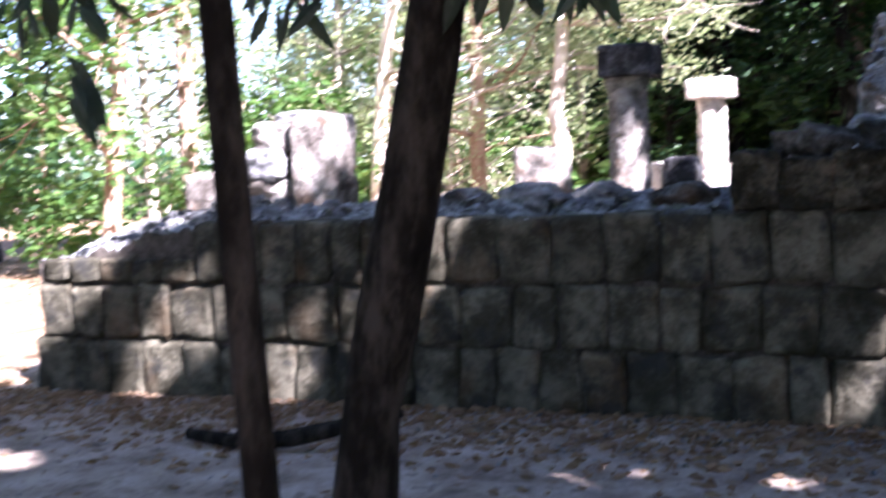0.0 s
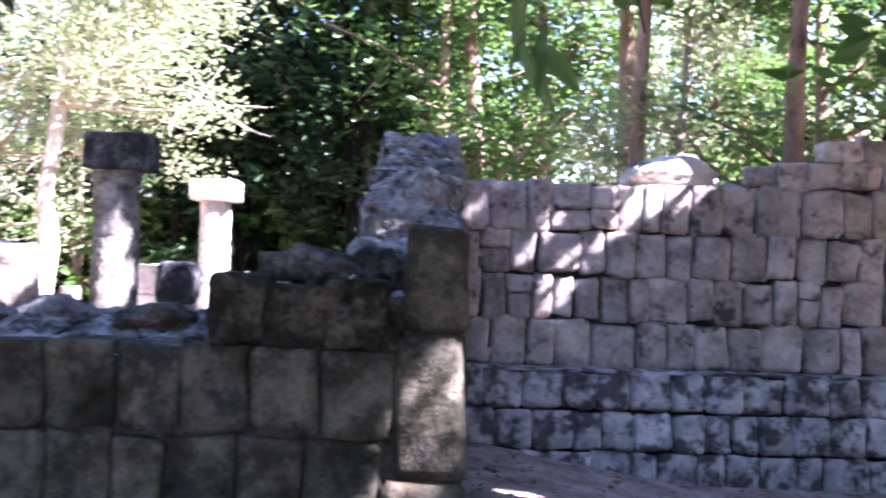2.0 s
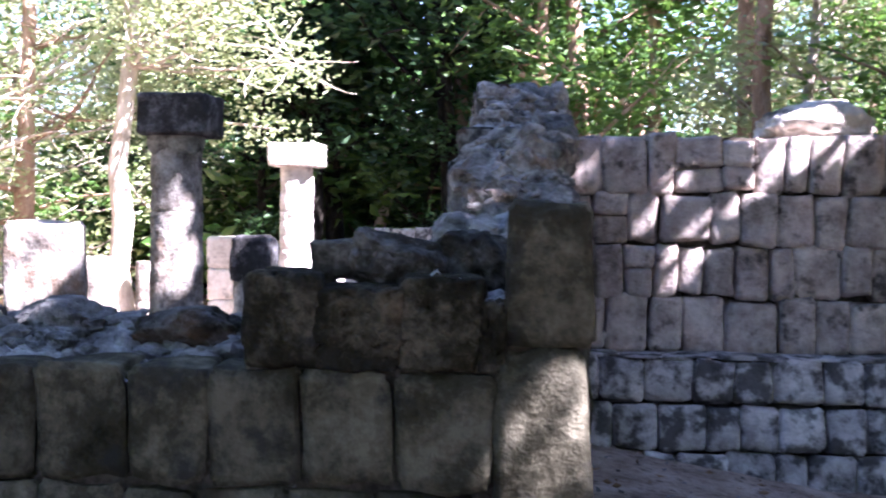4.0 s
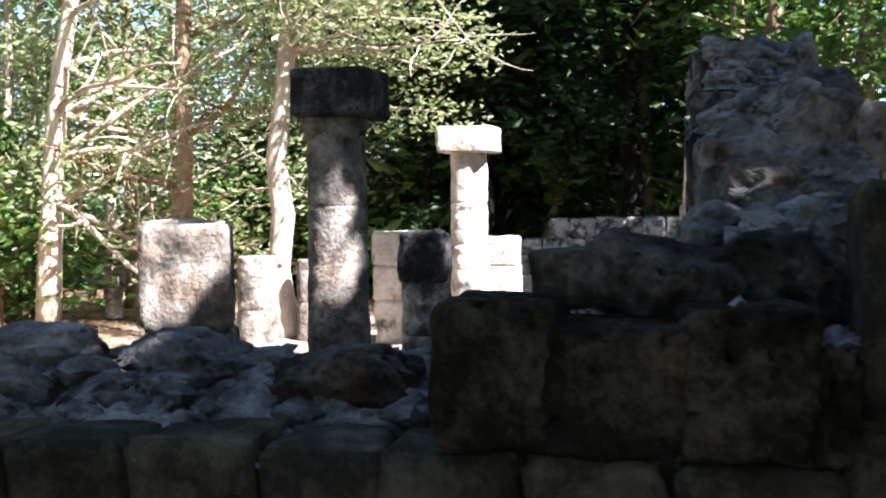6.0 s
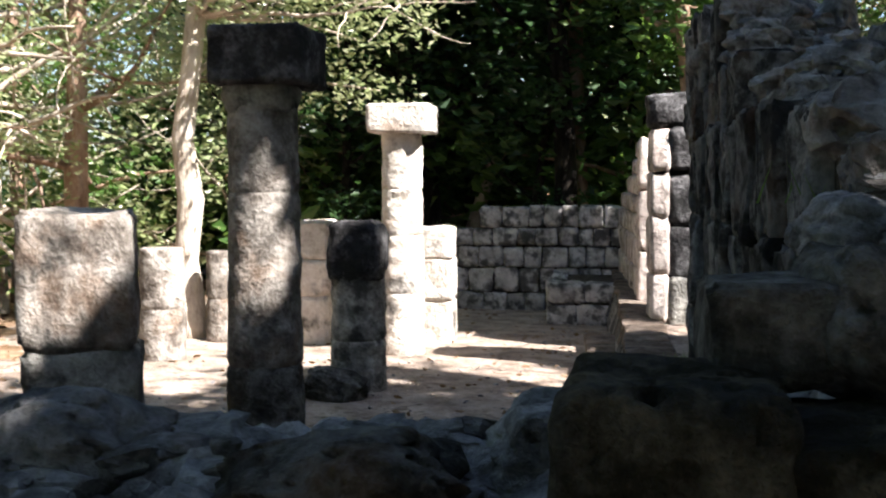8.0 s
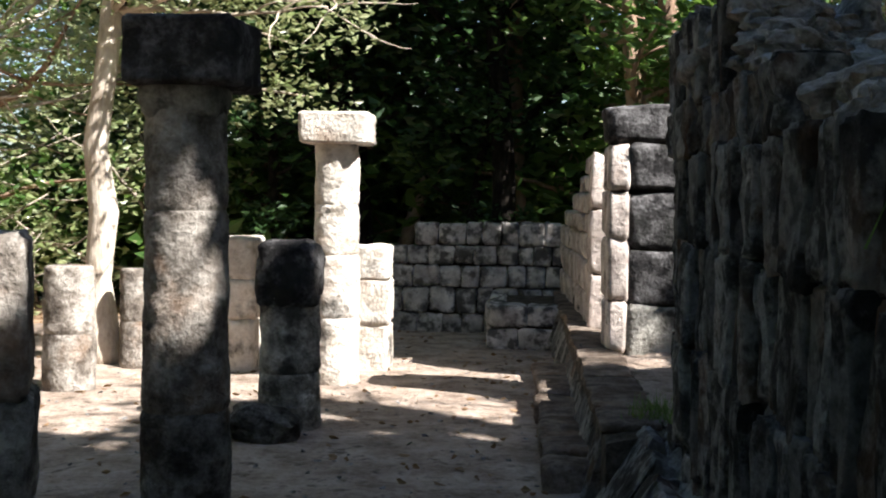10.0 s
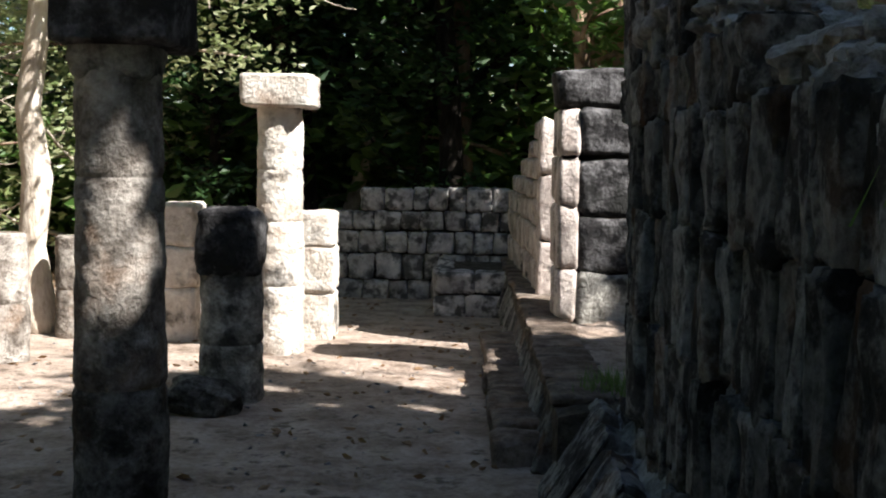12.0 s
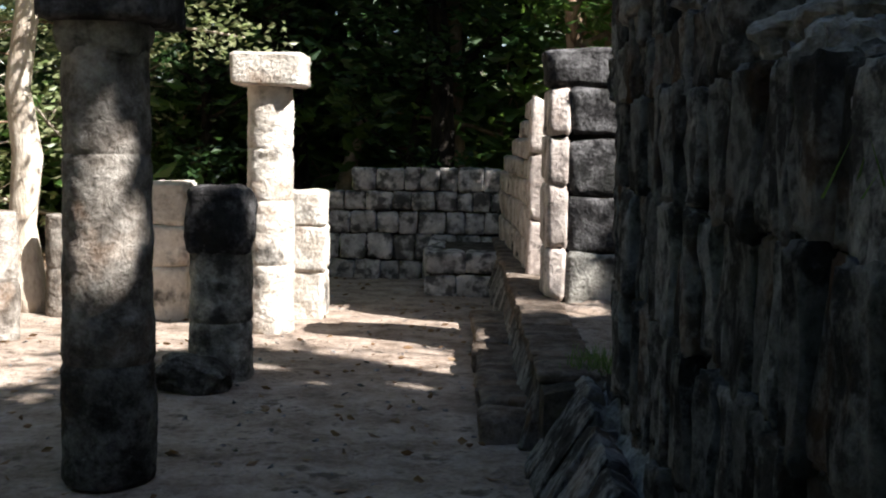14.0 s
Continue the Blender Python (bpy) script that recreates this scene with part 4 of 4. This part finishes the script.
# added canopy, mostly unseen, shades path and front wall; leaves skip LIT sun lines
LIT = [((-2.75, 8.9, 1.3), 0.85), ((-3.6, 9.2, 0.8), 0.8), ((-2.6, 9.4, 0.8), 0.7), ((-0.7, 7.6, 0.5), 0.2), ((0.5, 13, 3.5), 1.1), ((-0.9, 13.6, 4.0), 1.0), ((-5.0, 9.7, 1.5), 0.9), ((-3.6, 8.6, 4.3), 1.5),
       ((-0.58, 7.86, 1.0), 0.3), ((-0.58, 7.86, 1.5), 0.3), ((-0.58, 7.86, 1.9), 0.25), ((-0.64, 9.26, 0.8), 0.35), ((-0.64, 9.26, 1.3), 0.35), ((-0.64, 9.26, 1.8), 0.35), ((-6.8, 11, 2.0), 1.2), ((-7.5, 12, 4), 1.6), ((-7.5, 10, 2.4), 1.4), ((-4.6, 1.8, 1.6), 0.25), ((-3.3, 3.4, 1.3), 0.3), ((-2.77, 4.56, 1.07), 0.09), ((-2.66, 4.6, 1.25), 0.08), ((-2.78, 4.56, 1.50), 0.14), ((-3.2, 9.5, 4.0), 1.2), ((-4.3, 9.4, 4.6), 1.6), ((-5.0, 9.7, 2.6), 0.8),
       ((-0.02, 0, 1.06), 0.13), ((-0.10, 0, 0.97), 0.14), ((-0.06, 0, 0.84), 0.15), ((-0.18, 0, 0.86), 0.12), ((-0.27, 0, 0.70), 0.10), ((-2.9, 0, 0.80), 0.2), ((-4.67, 0, 0.32), 0.22), ((-4.45, 0, 0.40), 0.16), ((-3.72, 0, 0.24), 0.2), ((-3.5, 0, 0.3), 0.12), ((-0.82, 0, 0.5), 0.03), ((-1.04, 0, 0.62), 0.05), ((-0.52, 0, 0.15), 0.15),
       ((-2.2, 0.7, 1.1), 0.09), ((1.12, 4.5, 1.55), 0.13), ((1.8, 4.8, 2.3), 0.4), ((0.3, 4.5, 2.0), 0.12), ((0.9, 4.5, 1.9), 0.12), ((0.12, 0.85, 0), 0.28), ((-5.58, 0, 0.7), 0.2),
       ((-0.5, 1.45, 1.55), 0.10), ((-1.62, -1.1, 0), 0.13), ((-1.42, -1.0, 0), 0.10), ((-0.7, -1.0, 0), 0.1), ((-5.9, 0.5, 0), 0.12), ((-4.5, -1.6, 0), 0.2), ((-4.1, 6.8, 0.1), 0.16), ((-4.5, 7.5, 0.1), 0.2), ((-2.14, 6.97, 0.1), 0.09), ((-1.55, 6.9, 0.1), 0.09), ((-2.5, 7.4, 0.1), 0.1), ((-3.4, 8.3, 0.1), 0.3), ((-5.0, 9.2, 0.1), 0.5), ((0.4, 2.5, 0), 0.15)]
# two bands of sun on the gallery floor, through canopy gaps cut between the piers
for a, b, n in (((-1.2, 7.86), (-2.55, 8.6), 7), ((-1.1, 9.3), (-2.5, 9.85), 7)):
    for k in range(n):
        f = k / (n - 1)
        LIT.append(((a[0] + (b[0] - a[0]) * f, a[1] + (b[1] - a[1]) * f, 0.08), 0.48))
SHADE = [(3.6, -3.2, 9, 3.6), (5.4, -3.5, 9.5, 3.4), (1.6, -2.9, 8.5, 3.0), (4.5, -2.2, 8.5, 2.8), (4.1, 3.5, 9.0, 3.4), (3.5, 0.6, 9.0, 3.2), (2.7, 11.9, 12.5, 3.0), (0.6, 13.0, 12.5, 3.0), (1.0, -5.6, 9, 3.4), (6.6, 0.9, 9.5, 3.6), (-2.6, -7.6, 9, 3.4), (8.0, -3.2, 10, 3.8), (4.6, -6.4, 10, 3.4), (2.9, 1.6, 8.5, 3.0), (-5.6, -5.2, 9, 3.6), (1.7, -4.3, 8.5, 3.4), (-4.4, -7.0, 9, 3.4), (2.5, -0.5, 9, 3.2), (4.5, 2.5, 9.5, 3.5), (8.8, 2.3, 10, 3.6), (3.9, 8.4, 9.5, 3.0), (2.5, 10.4, 8.5, 2.3), (-8.2, -2.2, 9, 3.6), (-11.6, 3.0, 11, 4.0), (-10.6, 8.6, 11, 4.0), (-9.2, 1.5, 10, 3.8), (-6.4, -3.0, 9.5, 3.4), (0.4, -9.4, 10, 3.6), (-1.6, -6.6, 9.5, 3.4),
         (6.0, 4.2, 9.5, 3.4), (6.4, -1.2, 10, 3.6), (9.8, -0.4, 10, 3.6), (7.4, -7.2, 10, 3.6), (11.4, -5.4, 10.5, 3.8), (3.2, -10.6, 10, 3.6), (-5.4, -10.4, 10, 3.6), (-8.6, -7.0, 9.5, 3.6), (10.6, 4.8, 10.5, 3.6), (7.2, 6.6, 10, 3.2),
         (-1.3, 15.2, 11.5, 3.0), (-3.3, 16.9, 11.5, 3.0)]
for k, (x, y, h, s) in enumerate(SHADE):
    c = tree("shade_tree", 60 + k, h, 0.16, 7.2 if y > 11 else 6.3 if y > 4.5 else 4.6, s, M_LEAF, M_BARK_TAN if y > 5 else M_BARK, 4600, 0.40, limbs=16, label="leafy tree added for shade", gaps=LIT, at=(x, y))
    tagged(placed(c, x, y), group="shade trees")

# a dead forked trunk in the woods
snag = empty("dead_tree", pose(-3.05, 16.00, 0))
o = Vector((-3.05, 16.00, 0))
fork = [Vector(p) - o for p in [(-2.95, 16.0, 0.68), (-2.73, 16.0, 1.43), (-2.46, 16.0, 2.45), (-2.29, 16.0, 3.23), (-2.11, 16.0, 3.69), (-1.96, 16.0, 3.99)]]
part("trunk", limb_mesh("trunk", M_TWIG, [[((0, 0, -0.1), 0.13)] + [(tuple(p), rad) for p, rad in zip(fork, (0.11, 0.10, 0.085, 0.07, 0.055, 0.03))]], 9), snag)
part("limb", limb_mesh("limb", M_TWIG, [[(tuple(fork[4]), 0.05), (tuple(fork[3] + Vector((-0.16, 0, 0.05))), 0.04), (tuple(fork[3] + Vector((-0.36, 0, -0.06))), 0.018)]], 7), snag)
tagged(snag, "dead forked trunk bleached pale, among the trees", "tree", GROUP)

# bare boughs at the edge of the clearing
rr = random.Random(31)
bare = empty("bare_tree", pose(-8.3, 10.4, 0))
stem = bend(rr, (0, 0, -0.1), (0.15, 0, 1), 5.5, 0.16, 0.07, 10, 0.06)
boughs = []
for k in range(20):
    a = rr.uniform(-1.3, 1.1)
    b0 = stem[rr.randint(3, 9)]
    lb = bend(rr, b0[0], (math.cos(a), math.sin(a), rr.uniform(-0.25, 0.6)), rr.uniform(1.6, 3.6), b0[1] * 0.42, 0.010, 9, 0.24)
    boughs.append(lb)
    for j in range(5):
        c = lb[rr.randint(2, 8)]
        boughs.append(bend(rr, c[0], (rr.uniform(-0.5, 1), rr.uniform(-1, 1), rr.uniform(-0.6, 0.8)), rr.uniform(0.4, 1.2), c[1] * 0.7, 0.005, 5, 0.28))
part("trunk", limb_mesh("trunk", M_BARK_PALE, [stem], 10), bare)
part("limbs", limb_mesh("limbs", M_TWIG, boughs, 5), bare)
spots = [Vector(rr.choice(rr.choice(boughs)[2:])[0]) + Vector((rr.gauss(0, 0.15), rr.gauss(0, 0.15), rr.gauss(0, 0.12))) for k in range(2600)]
part("crown", leaves_mesh("crown", M_LEAF_SUNLIT, spots, rr, 0.09), bare)
tagged(bare, "tree with tangled bare pale boughs and sparse leaves", "tree", GROUP)

# fallen branch on the path's edge
rr = random.Random(8)
log = empty("fallen_branch", pose(-3.74, -1.06, 0.04))
part("stem", limb_mesh("stem", M_BARK, [[((0, 0, 0.02), 0.035), ((0.3, -0.05, 0.0), 0.045), ((0.6, 0.0, 0.02), 0.05), ((0.95, 0.12, 0.09), 0.04), ((1.15, 0.2, 0.13), 0.02)]], 8, 0.2), log)
tagged(log, "dark fallen branch lying on the earth", "branch")

# ---------- hanging leaves by the path ----------
def hanging(name, x, y, z, n, seed, mat, size, width=0.16, drop=0.12, label=""):
    """A twig end with long drooping leaves."""
    r = random.Random(seed)
    t = empty(name, pose(x, y, z))
    twigs = [bend(r, (r.uniform(-0.05, 0.05), 0, 1.2), (0, 0, -1), 1.2, 0.008, 0.003, 6, 0.12), bend(r, (0, 0, 0.25), (r.uniform(-1, 1), 0.2, -0.3), width, 0.004, 0.002, 4, 0.1)]
    part("twig", limb_mesh("twig", M_BARK, twigs[:1], 5), t)
    verts, faces = [], []
    for k in range(n):
        c = Vector((r.uniform(-width, width), r.uniform(-width, width) * 0.6, r.uniform(-drop * 0.3, drop)))
        d = Vector((r.uniform(-0.7, 0.7), r.uniform(-0.5, 0.5), -r.uniform(0.5, 1.2))).normalized()
        w = d.cross(Vector((r.uniform(-0.6, 0.6), -1, 0.2))).normalized()
        l = size * r.uniform(0.7, 1.3)
        fold = d.cross(w) * 0.05 * l
        b = len(verts)
        for f, g in ((0, 0.02), (0.25, 0.13), (0.55, 0.15), (0.8, 0.09), (1, 0.005)):
            q = c + d * l * f + Vector((0, 0, -0.12 * l * f * f))
            verts += [tuple(q - w * l * g + fold), tuple(q), tuple(q + w * l * g + fold)]
        for i in range(4):
            for j in range(2):
                a = b + i * 3 + j
                faces.append((a, a + 1, a + 4, a + 3))
    me = bpy.data.meshes.new("leaves")
    me.from_pydata(verts, [], faces)
    me.materials.append(mat)
    part("leaves", me, t)
    return tagged(t, label, "foliage", "hanging foliage")


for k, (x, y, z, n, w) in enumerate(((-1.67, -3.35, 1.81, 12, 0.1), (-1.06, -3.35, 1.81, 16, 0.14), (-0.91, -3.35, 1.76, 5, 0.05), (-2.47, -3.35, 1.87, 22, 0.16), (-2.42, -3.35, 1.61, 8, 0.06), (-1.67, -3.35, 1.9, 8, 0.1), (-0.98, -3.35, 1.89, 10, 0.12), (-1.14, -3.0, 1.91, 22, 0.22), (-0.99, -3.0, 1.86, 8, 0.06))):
    hanging("leafy_branch", x, y, z + 0.07, n, 200 + k, M_LEAF_BACKLIT, 0.125, w, label="drooping leafy branch end over the path")
hanging("leafy_branch", 0.03, -2.45, 1.98, 6, 231, M_LEAF, 0.13, 0.06, label="bright green leaf tips hanging over the path")

# ---------- small stones and fallen leaves ----------
def scatter(name, mat, points, seed, lo, hi, flat=0.6, cuts=0):
    """Many small angular stones as one mesh."""
    r = random.Random(seed)
    shapes = []
    for k in range(10):
        me = weathered_mesh("chip", mat, 500 + seed * 20 + k, cuts, 3.5, 0.2) if cuts else boulder_mesh("chip", mat, 500 + seed * 20 + k, 9, 0)
        shapes.append(([v.co.copy() for v in me.vertices], [tuple(f.vertices) for f in me.polygons]))
        bpy.data.meshes.remove(me)
    verts, faces = [], []
    for p in points:
        s = lo + (hi - lo) * r.random() ** 2.2
        turn = Euler((r.uniform(-0.4, 0.4), r.uniform(-0.4, 0.4), r.uniform(0, 6.3))).to_matrix()
        vs, fs = r.choice(shapes)
        b = len(verts)
        k = Vector((s, s * r.uniform(0.6, 1), s * flat * r.uniform(0.6, 1.1)))
        verts += [tuple(turn @ Vector((v.x * k.x, v.y * k.y, v.z * k.z)) + Vector(p)) for v in vs]
        faces += [tuple(b + i for i in f) for f in fs]
    me = bpy.data.meshes.new(name)
    me.from_pydata(verts, [], faces)
    me.materials.append(mat)
    return me


r = random.Random(17)
pts = []
for k in range(1000):
    x, y = r.uniform(-5.5, -0.9), r.uniform(0.26, 0.93)
    pts.append((x, y, front_top(x, y) - 0.005))
part("rubble", scatter("rubble", M_RUBBLE, pts, 1, 0.03, 0.17, 0.5, 2), wall_front)["kind"] = "stuff"
pts = []
for k in range(420):
    x, y = r.uniform(-0.5, -0.04), r.uniform(1.0, 5.0)
    pts.append((x, y, side_top(x, y) + 0.01))
part("rubble", scatter("rubble", M_RUBBLE, pts, 2, 0.04, 0.2, 0.6, 2), wall_side)["kind"] = "stuff"
pts = []
for k in range(130):
    x, y = r.uniform(-0.46, -0.06), r.uniform(1.0, 4.9)
    pts.append((x, y, side_top(x, y) + 0.02))
part("rubble", scatter("rubble", M_FILL, pts, 4, 0.10, 0.30, 0.7, 5), wall_side)["kind"] = "stuff"
pts = []
for k in range(700):
    x, y = r.uniform(-6, 0.2), -abs(r.gauss(0, 0.35)) - 0.02
    pts.append((x, y, ground_height(x, y) + 0.005))
for k in range(2600):
    x, y = r.uniform(-6, 4), r.uniform(-3.5, 4.1) if r.random() < 0.3 else r.uniform(1.2, 11.8)
    if x > -1.0 and y > 0 and x < 0.1:
        continue
    pts.append((x, y, ground_height(x, y) + 0.002))
tagged(new("ground_stones", scatter("ground_stones", M_RUBBLE, pts, 3, 0.008, 0.05)), "small pale stones strewn over the earth", "stones", kind="stuff")
spots = []
for k in range(9000):
    if k % 2:
        x, y = r.uniform(-6.5, 3), -abs(r.gauss(0, 0.6)) + 0.0
    else:
        x, y = (r.uniform(-14, -5), r.uniform(4, 15)) if k % 4 else (r.uniform(-10, 5), r.uniform(-4, 13))
    if -1.0 < x < 0.1 and y > 0 or (-5.6 < x < 0 and 0 < y < 1):
        continue
    spots.append(Vector((x, y, ground_height(x, y) + 0.012)))
tagged(new("fallen_leaves", leaves_mesh("fallen_leaves", M_DRY, spots, r, 0.07, 0.5, 0.12)), "dry brown leaves fallen on the ground", "leaves", kind="stuff")


def tuft(x, y, z, n, h, seed):
    r = random.Random(seed)
    verts, faces = [], []
    for k in range(n):
        c = Vector((r.gauss(0, 0.06), r.gauss(0, 0.06), 0))
        a = r.uniform(0, 6.28)
        d = Vector((math.cos(a) * 0.5, math.sin(a) * 0.5, 1)).normalized() * h * r.uniform(0.5, 1.2)
        w = Vector((-math.sin(a), math.cos(a), 0)) * 0.004
        b = len(verts)
        verts += [tuple(c - w), tuple(c + w), tuple(c + d + Vector((0, 0, -h * 0.1)))]
        faces.append((b, b + 1, b + 2))
    me = bpy.data.meshes.new("grass_tuft")
    me.from_pydata(verts, [], faces)
    me.materials.append(M_GRASS)
    ob = new("grass_tuft", me)
    ob.matrix_basis = pose(x, y, z)
    return tagged(ob, "small tuft of green grass among the stones", "grass", "grass tufts", "stuff")


for k, (x, y, z) in enumerate(((-0.62, 5.35, 0.50), (-0.55, 5.6, 0.50), (-0.45, 5.45, 0.50), (-0.36, 1.65, 1.52), (-0.48, 1.75, 1.55), (-0.1, 1.5, 1.5))):
    tuft(x, y, z, 90, 0.12, 300 + k)
